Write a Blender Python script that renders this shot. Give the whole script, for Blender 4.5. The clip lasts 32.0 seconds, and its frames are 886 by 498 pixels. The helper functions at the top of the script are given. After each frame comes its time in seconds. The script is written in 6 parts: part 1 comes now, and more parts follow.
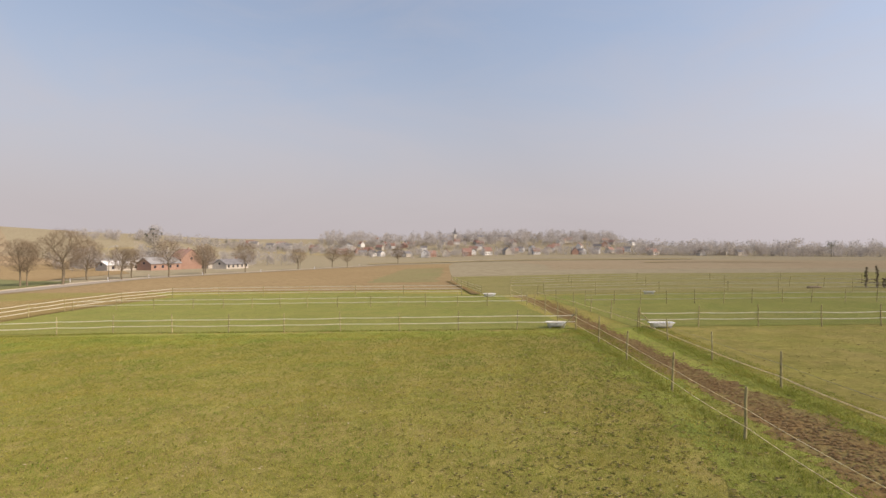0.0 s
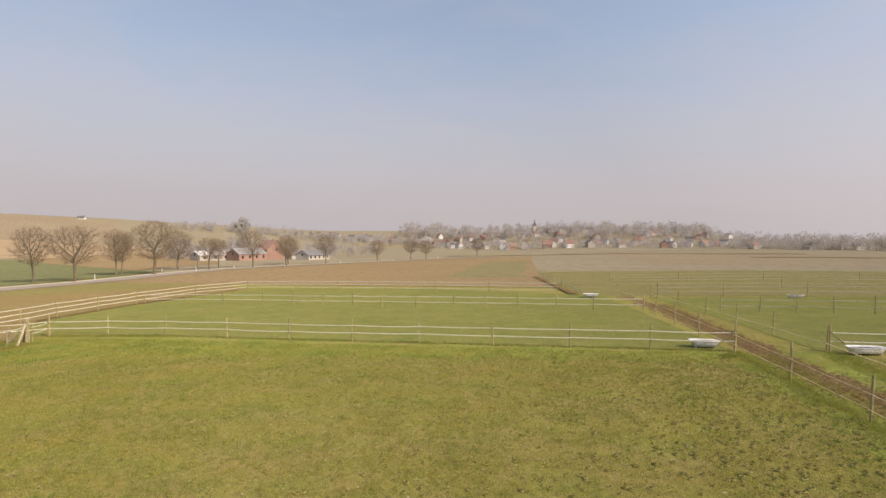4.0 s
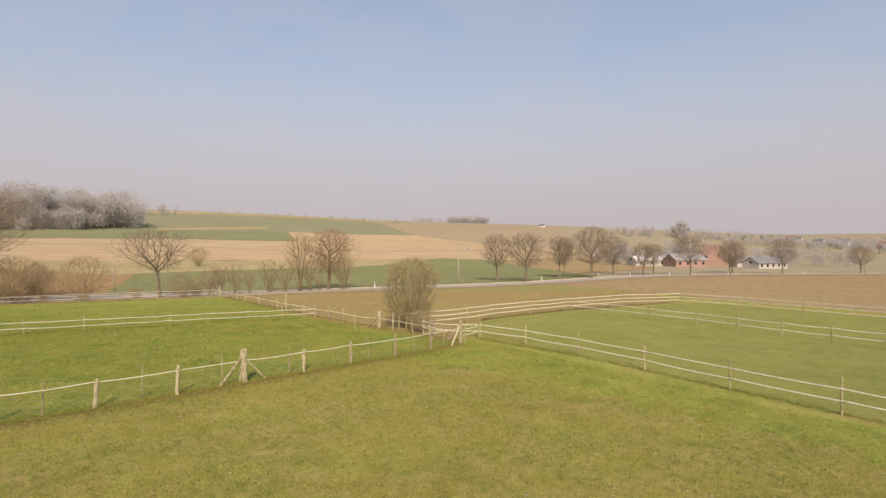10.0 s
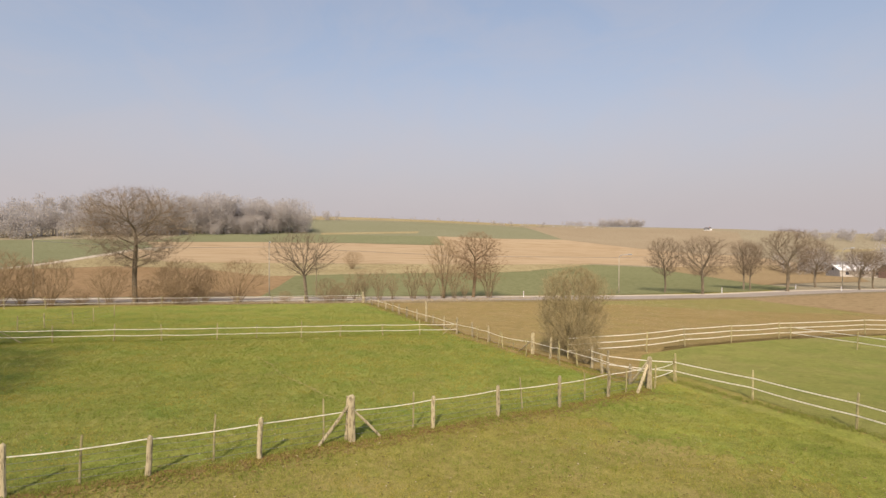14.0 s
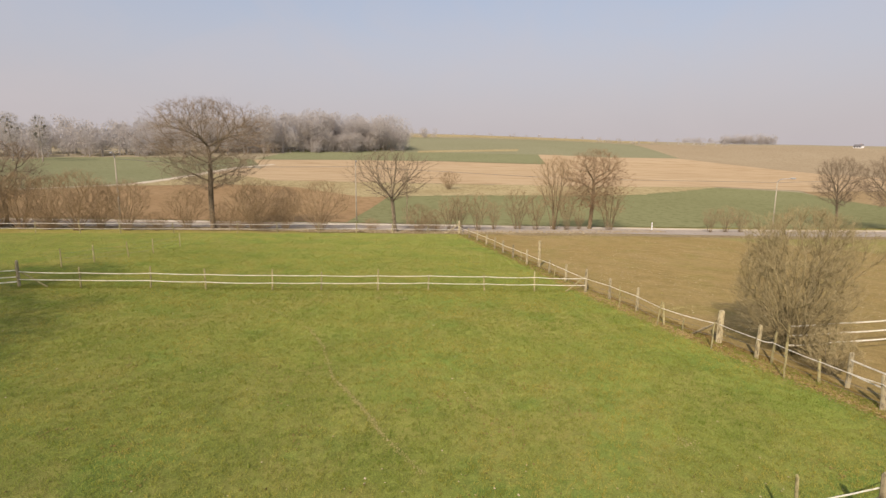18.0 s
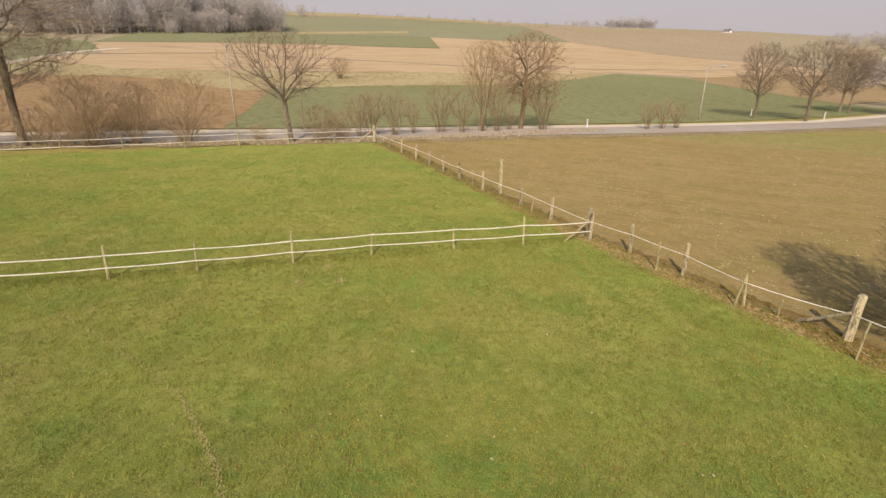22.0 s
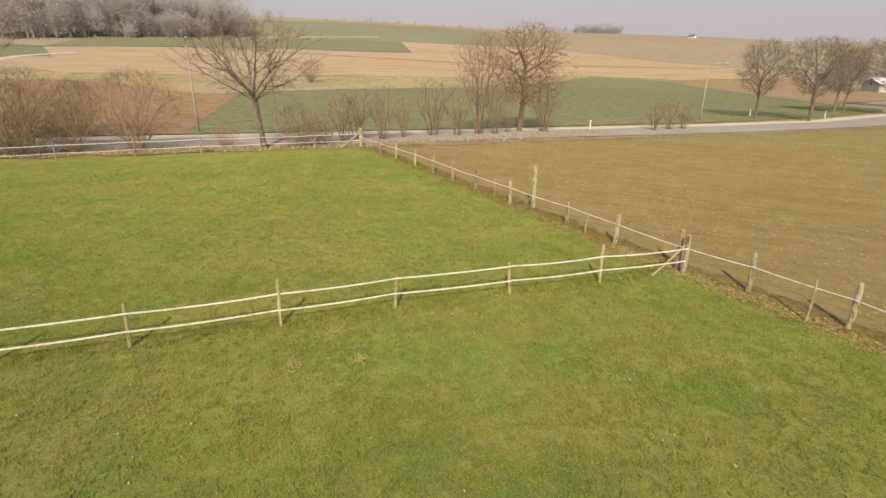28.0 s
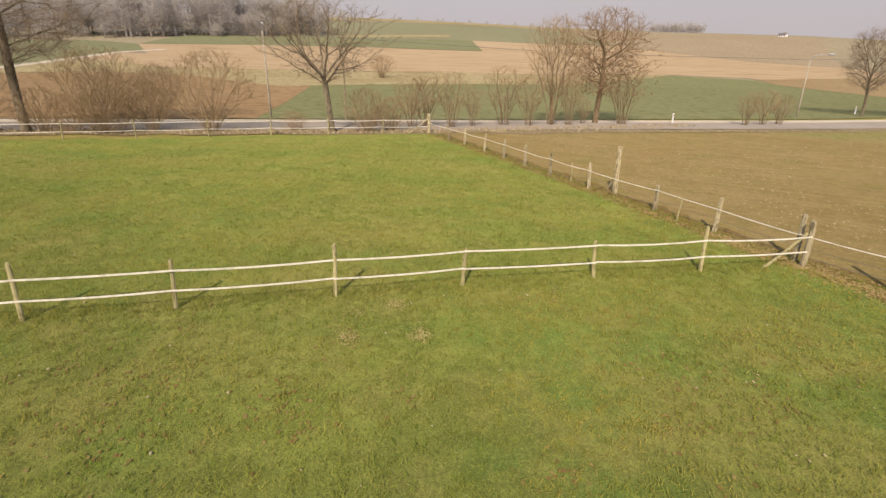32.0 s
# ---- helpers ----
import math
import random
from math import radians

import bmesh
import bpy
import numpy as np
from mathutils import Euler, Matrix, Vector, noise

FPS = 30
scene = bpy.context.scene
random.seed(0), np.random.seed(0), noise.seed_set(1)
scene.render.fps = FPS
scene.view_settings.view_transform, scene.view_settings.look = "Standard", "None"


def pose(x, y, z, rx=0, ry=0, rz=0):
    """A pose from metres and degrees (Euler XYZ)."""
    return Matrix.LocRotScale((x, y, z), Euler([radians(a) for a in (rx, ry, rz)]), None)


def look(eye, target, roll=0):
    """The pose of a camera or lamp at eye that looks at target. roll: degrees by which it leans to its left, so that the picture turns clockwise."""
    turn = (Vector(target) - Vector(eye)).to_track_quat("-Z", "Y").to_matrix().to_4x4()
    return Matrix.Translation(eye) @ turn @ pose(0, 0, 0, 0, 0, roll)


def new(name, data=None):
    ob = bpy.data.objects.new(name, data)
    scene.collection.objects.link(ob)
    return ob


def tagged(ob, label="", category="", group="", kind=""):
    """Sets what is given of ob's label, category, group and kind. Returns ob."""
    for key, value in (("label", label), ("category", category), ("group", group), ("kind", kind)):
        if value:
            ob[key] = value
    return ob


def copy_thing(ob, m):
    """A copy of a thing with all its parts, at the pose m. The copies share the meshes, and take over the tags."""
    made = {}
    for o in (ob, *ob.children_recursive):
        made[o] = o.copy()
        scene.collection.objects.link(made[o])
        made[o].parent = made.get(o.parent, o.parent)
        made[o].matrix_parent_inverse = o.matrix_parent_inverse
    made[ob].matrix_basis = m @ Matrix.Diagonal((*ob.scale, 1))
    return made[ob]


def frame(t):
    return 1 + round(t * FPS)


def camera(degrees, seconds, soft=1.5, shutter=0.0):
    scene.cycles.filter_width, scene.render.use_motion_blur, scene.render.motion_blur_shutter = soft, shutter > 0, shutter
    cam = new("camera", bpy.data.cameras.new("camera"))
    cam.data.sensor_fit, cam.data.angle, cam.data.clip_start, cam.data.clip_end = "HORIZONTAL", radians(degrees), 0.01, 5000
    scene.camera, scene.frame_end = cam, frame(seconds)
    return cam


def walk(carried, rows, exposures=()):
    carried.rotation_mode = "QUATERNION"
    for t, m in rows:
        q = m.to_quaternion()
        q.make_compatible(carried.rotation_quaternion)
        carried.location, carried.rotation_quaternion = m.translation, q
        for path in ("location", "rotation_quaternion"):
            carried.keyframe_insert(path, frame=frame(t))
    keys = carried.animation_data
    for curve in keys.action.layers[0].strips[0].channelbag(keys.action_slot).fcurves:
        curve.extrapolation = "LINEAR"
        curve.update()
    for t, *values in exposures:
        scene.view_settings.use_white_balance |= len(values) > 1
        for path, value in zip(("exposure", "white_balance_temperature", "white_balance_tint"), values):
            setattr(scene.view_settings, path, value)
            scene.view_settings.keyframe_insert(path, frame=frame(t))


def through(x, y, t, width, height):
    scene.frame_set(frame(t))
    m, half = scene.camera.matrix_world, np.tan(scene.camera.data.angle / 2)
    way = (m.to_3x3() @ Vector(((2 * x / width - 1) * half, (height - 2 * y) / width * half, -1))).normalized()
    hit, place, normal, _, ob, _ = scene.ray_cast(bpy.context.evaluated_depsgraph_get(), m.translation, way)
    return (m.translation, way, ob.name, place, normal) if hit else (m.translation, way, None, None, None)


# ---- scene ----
import collections

cam = camera(80.3, 32.0, soft=1.45)
METRES, EYE, TILT, LEAN, TURN = 58.0, 6.32, -1.65, 0.7, 3.7
ROWS = [
    (0.0, 0.0, 0.0, 0.0, -0.02, 0.93, -0.98),
    (0.5, -0.0102, 0.0213, 0.0004, -5.39, 0.89, -1.04),
    (1.0, -0.0177, 0.0425, 0.0006, -8.64, 0.84, -1.11),
    (1.5, -0.0228, 0.0623, 0.0006, -10.04, 0.74, -1.18),
    (2.0, -0.0263, 0.0805, 0.0006, -9.96, 0.61, -1.28),
    (2.5, -0.028, 0.0971, 0.0007, -6.75, 0.43, -1.35),
    (4.5, -0.0273, 0.1529, 0.0022, 14.29, -0.39, -1.39),
    (5.0, -0.0272, 0.1661, 0.0026, 20.68, -0.58, -1.4),
    (5.5, -0.0276, 0.179, 0.0027, 27.19, -0.75, -1.35),
    (6.0, -0.0288, 0.1911, 0.0034, 33.8, -0.9, -1.3),
    (6.5, -0.0313, 0.2024, 0.0038, 39.64, -1.01, -1.26),
    (7.0, -0.0352, 0.2126, 0.0041, 44.98, -1.09, -1.32),
    (7.5, -0.0395, 0.2223, 0.0043, 49.47, -1.15, -1.3),
    (8.0, -0.0448, 0.231, 0.0046, 51.23, -1.1, -1.37),
    (8.5, -0.0518, 0.2395, 0.0051, 52.16, -1.07, -1.48),
    (9.0, -0.0604, 0.2476, 0.0053, 52.58, -1.0, -1.55),
    (9.5, -0.0711, 0.2564, 0.0054, 52.84, -0.92, -1.62),
    (10.0, -0.0835, 0.265, 0.0055, 53.79, -0.88, -1.72),
    (10.5, -0.0965, 0.2735, 0.0052, 55.0, -0.87, -1.71),
    (11.0, -0.1099, 0.2814, 0.0052, 56.61, -0.87, -1.78),
    (11.5, -0.1237, 0.2893, 0.005, 59.13, -0.87, -1.74),
    (12.0, -0.1386, 0.2967, 0.005, 61.49, -0.87, -1.81),
    (12.5, -0.1547, 0.3044, 0.0048, 63.7, -0.88, -1.79),
    (13.0, -0.173, 0.3123, 0.0047, 65.45, -0.88, -1.81),
    (13.5, -0.1934, 0.3205, 0.0047, 67.34, -0.87, -1.82),
    (14.0, -0.2146, 0.3284, 0.0049, 69.66, -0.9, -1.85),
    (14.5, -0.2374, 0.3362, 0.0049, 72.11, -0.93, -1.88),
    (16.5, -0.3352, 0.3608, 0.0055, 78.2, -0.91, -1.92),
    (17.0, -0.3607, 0.3646, 0.0057, 79.3, -1.75, -1.93),
    (17.5, -0.386, 0.3677, 0.0062, 79.86, -5.14, -1.98),
    (18.0, -0.4116, 0.3698, 0.0066, 80.19, -10.09, -2.02),
    (18.5, -0.4373, 0.3711, 0.0067, 80.37, -14.81, -2.05),
    (19.0, -0.4627, 0.3718, 0.0068, 80.45, -19.01, -2.13),
    (19.5, -0.4884, 0.3719, 0.0065, 80.5, -22.49, -2.12),
    (20.0, -0.5139, 0.3715, 0.0062, 80.39, -22.4, -2.16),
    (20.5, -0.5383, 0.3706, 0.006, 77.23, -22.12, -2.17),
    (21.0, -0.5624, 0.3692, 0.0055, 73.99, -21.86, -2.22),
    (21.5, -0.5856, 0.3678, 0.0055, 70.09, -21.62, -2.24),
    (22.0, -0.6077, 0.3666, 0.0053, 68.2, -21.42, -2.28),
    (22.5, -0.6281, 0.3658, 0.0052, 67.52, -21.34, -2.28),
    (23.0, -0.6469, 0.3653, 0.0047, 67.09, -21.29, -2.28),
    (23.5, -0.665, 0.3654, 0.0041, 66.65, -21.23, -2.26),
    (24.0, -0.6825, 0.3663, 0.0034, 66.39, -21.18, -2.26),
    (24.5, -0.6989, 0.3677, 0.0028, 66.14, -21.13, -2.26),
    (25.0, -0.7127, 0.3693, 0.002, 65.87, -21.07, -2.24),
    (25.5, -0.7194, 0.3695, 0.0007, 65.59, -21.02, -2.25),
    (27.5, -0.7223, 0.371, -0.0128, 64.96, -20.69, -2.18),
    (28.0, -0.7227, 0.3724, -0.0177, 64.94, -20.66, -2.19),
    (28.5, -0.7231, 0.3732, -0.0225, 64.94, -20.65, -2.21),
    (29.0, -0.7241, 0.3734, -0.0271, 64.9, -20.67, -2.2),
    (29.5, -0.7285, 0.375, -0.0313, 64.91, -20.67, -2.22),
    (30.0, -0.7358, 0.3774, -0.035, 64.88, -20.63, -2.21),
    (30.5, -0.7419, 0.3787, -0.0382, 65.02, -20.63, -2.2),
    (31.0, -0.7445, 0.3784, -0.0396, 70.13, -20.81, -2.24),
    (31.5, -0.7446, 0.3778, -0.0396, 71.64, -20.85, -2.23),
    (32.0, -0.7445, 0.3773, -0.0394, 72.09, -20.87, -2.22),
]
walk(cam, [(t, pose(0, 0, EYE, TILT, LEAN, TURN) @ pose(METRES * x, METRES * y, METRES * z, 90 + pitch, roll, yaw)) for t, x, y, z, yaw, pitch, roll in ROWS], exposures=[(0.0, 0.5, 6950, 20), (32.0, 0.5, 6950, 20)])

# ---- daylight: hazy spring sun, low in the east-south-east ----
SUN_HEIGHT, SUN_ROUND = 37.0, 116.0
sky_world = bpy.data.worlds.new("sky")
scene.world = sky_world
sky_world.use_nodes = True
wn = sky_world.node_tree.nodes
sky = wn.new("ShaderNodeTexSky")
sky.sky_type, sky.sun_disc = "NISHITA", False
sky.sun_elevation, sky.sun_rotation = radians(SUN_HEIGHT), radians(SUN_ROUND)
sky.air_density, sky.dust_density, sky.ozone_density, sky.altitude = 1.1, 1.5, 1.6, 100
wn["Background"].inputs["Strength"].default_value = 0.211
haze = wn.new("ShaderNodeGamma")  # thin haze evens out the sky
haze.inputs["Gamma"].default_value = 0.50
sky_world.node_tree.links.new(sky.outputs[0], haze.inputs["Color"])
tint = wn.new("ShaderNodeMix")
tint.data_type, tint.blend_type = "RGBA", "MULTIPLY"
tint.inputs["Factor"].default_value, tint.inputs["B"].default_value = 1.0, (0.955, 0.995, 1.04, 1.0)
deepen = wn.new("ShaderNodeHueSaturation")
deepen.inputs["Saturation"].default_value = 1.18
sky_world.node_tree.links.new(haze.outputs[0], deepen.inputs["Color"])
sky_world.node_tree.links.new(deepen.outputs[0], tint.inputs["A"])
# lilac-grey haze thickens towards the horizon all round
up, rise, veil = wn.new("ShaderNodeSeparateXYZ"), wn.new("ShaderNodeMapRange"), wn.new("ShaderNodeMix")
sky_world.node_tree.links.new(wn.new("ShaderNodeTexCoord").outputs["Generated"], up.inputs[0])
rise.interpolation_type = "SMOOTHERSTEP"
rise.inputs["From Min"].default_value, rise.inputs["From Max"].default_value = -0.05, 0.42
rise.inputs["To Min"].default_value, rise.inputs["To Max"].default_value = 0.97, 0.0
sky_world.node_tree.links.new(up.outputs["Z"], rise.inputs["Value"])
veil.data_type = "RGBA"
veil.inputs["B"].default_value = (1.62, 1.60, 1.68, 1.0)
sky_world.node_tree.links.new(rise.outputs[0], veil.inputs["Factor"])
sky_world.node_tree.links.new(tint.outputs["Result"], veil.inputs["A"])
# the haze is brighter on the sun's side of the sky
towards, side, lit = wn.new("ShaderNodeVectorMath"), wn.new("ShaderNodeMapRange"), wn.new("ShaderNodeMix")
towards.operation = "DOT_PRODUCT"
towards.inputs[1].default_value = (0.735, -0.36, 0.578)
sky_world.node_tree.links.new(up.inputs[0].links[0].from_socket, towards.inputs[0])
side.inputs["From Min"].default_value, side.inputs["From Max"].default_value = -0.2, 0.6
side.inputs["To Min"].default_value, side.inputs["To Max"].default_value = 1.0, 1.36
sky_world.node_tree.links.new(towards.outputs["Value"], side.inputs["Value"])
lit.data_type, lit.blend_type = "RGBA", "MULTIPLY"
lit.inputs["Factor"].default_value = 1.0
sky_world.node_tree.links.new(veil.outputs["Result"], lit.inputs["A"])
sky_world.node_tree.links.new(side.outputs[0], lit.inputs["B"])
# thin wisps of high cloud
drawn, wisp, thin, clouded = wn.new("ShaderNodeMapping"), wn.new("ShaderNodeTexNoise"), wn.new("ShaderNodeMapRange"), wn.new("ShaderNodeMix")
drawn.inputs["Rotation"].default_value, drawn.inputs["Scale"].default_value = (0.3, 0.5, 0.9), (1.0, 2.6, 4.2)
sky_world.node_tree.links.new(up.inputs[0].links[0].from_socket, drawn.inputs["Vector"])
wisp.inputs["Scale"].default_value, wisp.inputs["Detail"].default_value, wisp.inputs["Roughness"].default_value, wisp.inputs["Distortion"].default_value = 1.7, 7, 0.62, 0.8
sky_world.node_tree.links.new(drawn.outputs[0], wisp.inputs["Vector"])
thin.inputs["From Min"].default_value, thin.inputs["From Max"].default_value = 0.40, 0.78
thin.inputs["To Min"].default_value, thin.inputs["To Max"].default_value = 0.0, 0.34
sky_world.node_tree.links.new(wisp.outputs[0], thin.inputs["Value"])
clouded.data_type = "RGBA"
clouded.inputs["B"].default_value = (1.86, 1.85, 1.90, 1.0)
sky_world.node_tree.links.new(thin.outputs[0], clouded.inputs["Factor"])
sky_world.node_tree.links.new(lit.outputs["Result"], clouded.inputs["A"])
sky_world.node_tree.links.new(clouded.outputs["Result"], wn["Background"].inputs["Color"])

sun_lamp = bpy.data.lights.new("sun", "SUN")
sun_lamp.energy, sun_lamp.angle, sun_lamp.color = 2.92, radians(0.6), (1.0, 0.925, 0.775)
sun = new("sun", sun_lamp)
sun.matrix_world = look((60, -30, 57.0), (-7.9, 3.3, 0))


# lie of the land: the paddocks fall gently to the road, the fields beyond it rise to a ridge
X_AT = [-3000, -400, -200, -120, -90, -60, 30, 120, 400, 3000]
X_Z = [-5.0, -4.0, -3.6, -3.1, -2.55, -1.8, 0.9, 2.2, 3.0, 3.0]
Y_AT = [-3000, -200, -60, 0, 40, 80, 130, 300, 600, 3000]
Y_Z = [4.0, 2.5, 1.2, 0.0, -0.98, -1.75, -2.6, -5.5, -11.0, -16.0]
RIDGE_AT = [0, 85, 230, 400, 560, 800, 1500, 4000]
RIDGE_Z = [0.0, 0.0, 8.5, 28.0, 43.0, 47.0, 42.0, 36.0]


def land(x, y):
    """Height of the ground at x, y (arrays or numbers)."""
    x, y = np.asarray(x, float), np.asarray(y, float)
    u = np.maximum(-(x + 105), 0)
    west = np.interp(u, RIDGE_AT, RIDGE_Z) / (1 + np.exp(np.clip((y - (200 + 0.95 * u)) / (70 + 0.2 * u), -40, 40)))
    west = west * (0.62 + 0.38 / (1 + np.exp(np.clip(-(y + 130) / 60, -40, 40))))
    knoll = 24 / (1 + np.exp(np.clip(-(y - 760) / 45, -40, 40))) / (1 + (np.abs(x + 30) / 330) ** 4)
    round_ = np.degrees(np.arctan2(-x, y))
    swell = np.interp(round_, [10, 20, 33, 44, 55, 65], [0, 11, 23, 16, 4, 0]) / (1 + np.exp(np.clip(-(np.hypot(x, y) - 600) / 45, -40, 40)))
    return 0.94 + np.interp(x, X_AT, X_Z) + np.interp(y, Y_AT, Y_Z) + west + knoll + swell


# ---- materials ----
def surface(name, dark, mid, light, broad=0.08, fine=6.0, rough=0.9, bump=0.4, depth=0.03, metal=0.0, spread=0.0, stretch=(1, 1, 1)):
    """A weathered surface: broad patches and fine grain of three colours at true size, with fine relief."""
    m = bpy.data.materials.new(name)
    m.use_nodes = True
    n, k = m.node_tree.nodes, m.node_tree.links
    b = n["Principled BSDF"]
    b.inputs["Roughness"].default_value, b.inputs["Metallic"].default_value = rough, metal
    b.inputs["Specular IOR Level"].default_value, b.inputs["Diffuse Roughness"].default_value = 0.0 if rough >= 0.9 else 0.15, 0.45
    geo, scale = n.new("ShaderNodeNewGeometry"), n.new("ShaderNodeMapping")
    scale.inputs["Scale"].default_value = stretch
    k.new(geo.outputs["Position"], scale.inputs["Vector"])

    def grain(size, detail, roughness=0.6):
        t = n.new("ShaderNodeTexNoise")
        t.inputs["Scale"].default_value, t.inputs["Detail"].default_value, t.inputs["Roughness"].default_value = size, detail, roughness
        k.new(scale.outputs[0], t.inputs["Vector"])
        return t

    big, small = grain(broad, 5), grain(fine, 4, 0.7)
    ramp, mix = n.new("ShaderNodeValToRGB"), n.new("ShaderNodeMix")
    ramp.color_ramp.elements[0].position, ramp.color_ramp.elements[1].position = 0.36, 0.64
    ramp.color_ramp.elements[0].color, ramp.color_ramp.elements[1].color = (*mid, 1), (*light, 1)
    k.new(big.outputs[0], ramp.inputs[0])
    mix.data_type = "RGBA"
    shade = n.new("ShaderNodeMapRange")
    shade.inputs["From Min"].default_value, shade.inputs["From Max"].default_value = 0.52, 0.36
    k.new(small.outputs[0], shade.inputs["Value"])
    k.new(shade.outputs[0], mix.inputs["Factor"])
    k.new(ramp.outputs[0], mix.inputs["A"])
    mix.inputs["B"].default_value = (*dark, 1)
    colour = mix.outputs["Result"]
    if spread:
        info, hue = n.new("ShaderNodeObjectInfo"), n.new("ShaderNodeHueSaturation")
        span = n.new("ShaderNodeMapRange")
        span.inputs["To Min"].default_value, span.inputs["To Max"].default_value = 1 - spread, 1 + spread
        k.new(info.outputs["Random"], span.inputs["Value"])
        k.new(span.outputs[0], hue.inputs["Value"])
        k.new(colour, hue.inputs["Color"])
        colour = hue.outputs[0]
    k.new(colour, b.inputs["Base Color"])
    if bump:
        r = n.new("ShaderNodeBump")
        r.inputs["Strength"].default_value, r.inputs["Distance"].default_value = bump, depth
        k.new(small.outputs[0], r.inputs["Height"])
        k.new(r.outputs[0], b.inputs["Normal"])
    return m


def strewn(name, colours, rough=0.8, patches=(), through=0.0):
    """For many small loose pieces in one mesh: each takes a colour of its own from the list; patches: two tints that change over some metres."""
    m = bpy.data.materials.new(name)
    m.use_nodes = True
    n, k = m.node_tree.nodes, m.node_tree.links
    b = n["Principled BSDF"]
    b.inputs["Roughness"].default_value, b.inputs["Specular IOR Level"].default_value = rough, 0.15
    geo, ramp = n.new("ShaderNodeNewGeometry"), n.new("ShaderNodeValToRGB")
    for i in range(len(colours) - 2):
        ramp.color_ramp.elements.new(0.5)
    for i, c in enumerate(colours):
        ramp.color_ramp.elements[i].position, ramp.color_ramp.elements[i].color = i / (len(colours) - 1), (*c, 1)
    k.new(geo.outputs["Random Per Island"], ramp.inputs[0])
    colour = ramp.outputs[0]
    b.inputs["Diffuse Roughness"].default_value = 0.7
    if patches:
        t, span, tints, mix = n.new("ShaderNodeTexNoise"), n.new("ShaderNodeMapRange"), n.new("ShaderNodeMix"), n.new("ShaderNodeMix")
        t.inputs["Scale"].default_value, t.inputs["Detail"].default_value, t.inputs["Roughness"].default_value = 0.32, 5, 0.62
        k.new(geo.outputs["Position"], t.inputs["Vector"])
        span.inputs["From Min"].default_value, span.inputs["From Max"].default_value = 0.38, 0.62
        k.new(t.outputs[0], span.inputs["Value"])
        tints.data_type = mix.data_type = "RGBA"
        tints.inputs["A"].default_value, tints.inputs["B"].default_value = (*patches[0], 1), (*patches[1], 1)
        k.new(span.outputs[0], tints.inputs["Factor"])
        mix.blend_type = "MULTIPLY"
        mix.inputs["Factor"].default_value = 1.0
        k.new(colour, mix.inputs["A"])
        k.new(tints.outputs["Result"], mix.inputs["B"])
        colour = mix.outputs["Result"]
    k.new(colour, b.inputs["Base Color"])
    if through:  # thin twigs and blades let light through
        glow, both = n.new("ShaderNodeBsdfTranslucent"), n.new("ShaderNodeMixShader")
        k.new(colour, glow.inputs["Color"])
        both.inputs[0].default_value = through
        k.new(b.outputs[0], both.inputs[1])
        k.new(glow.outputs[0], both.inputs[2])
        k.new(both.outputs[0], n["Material Output"].inputs["Surface"])
    return m


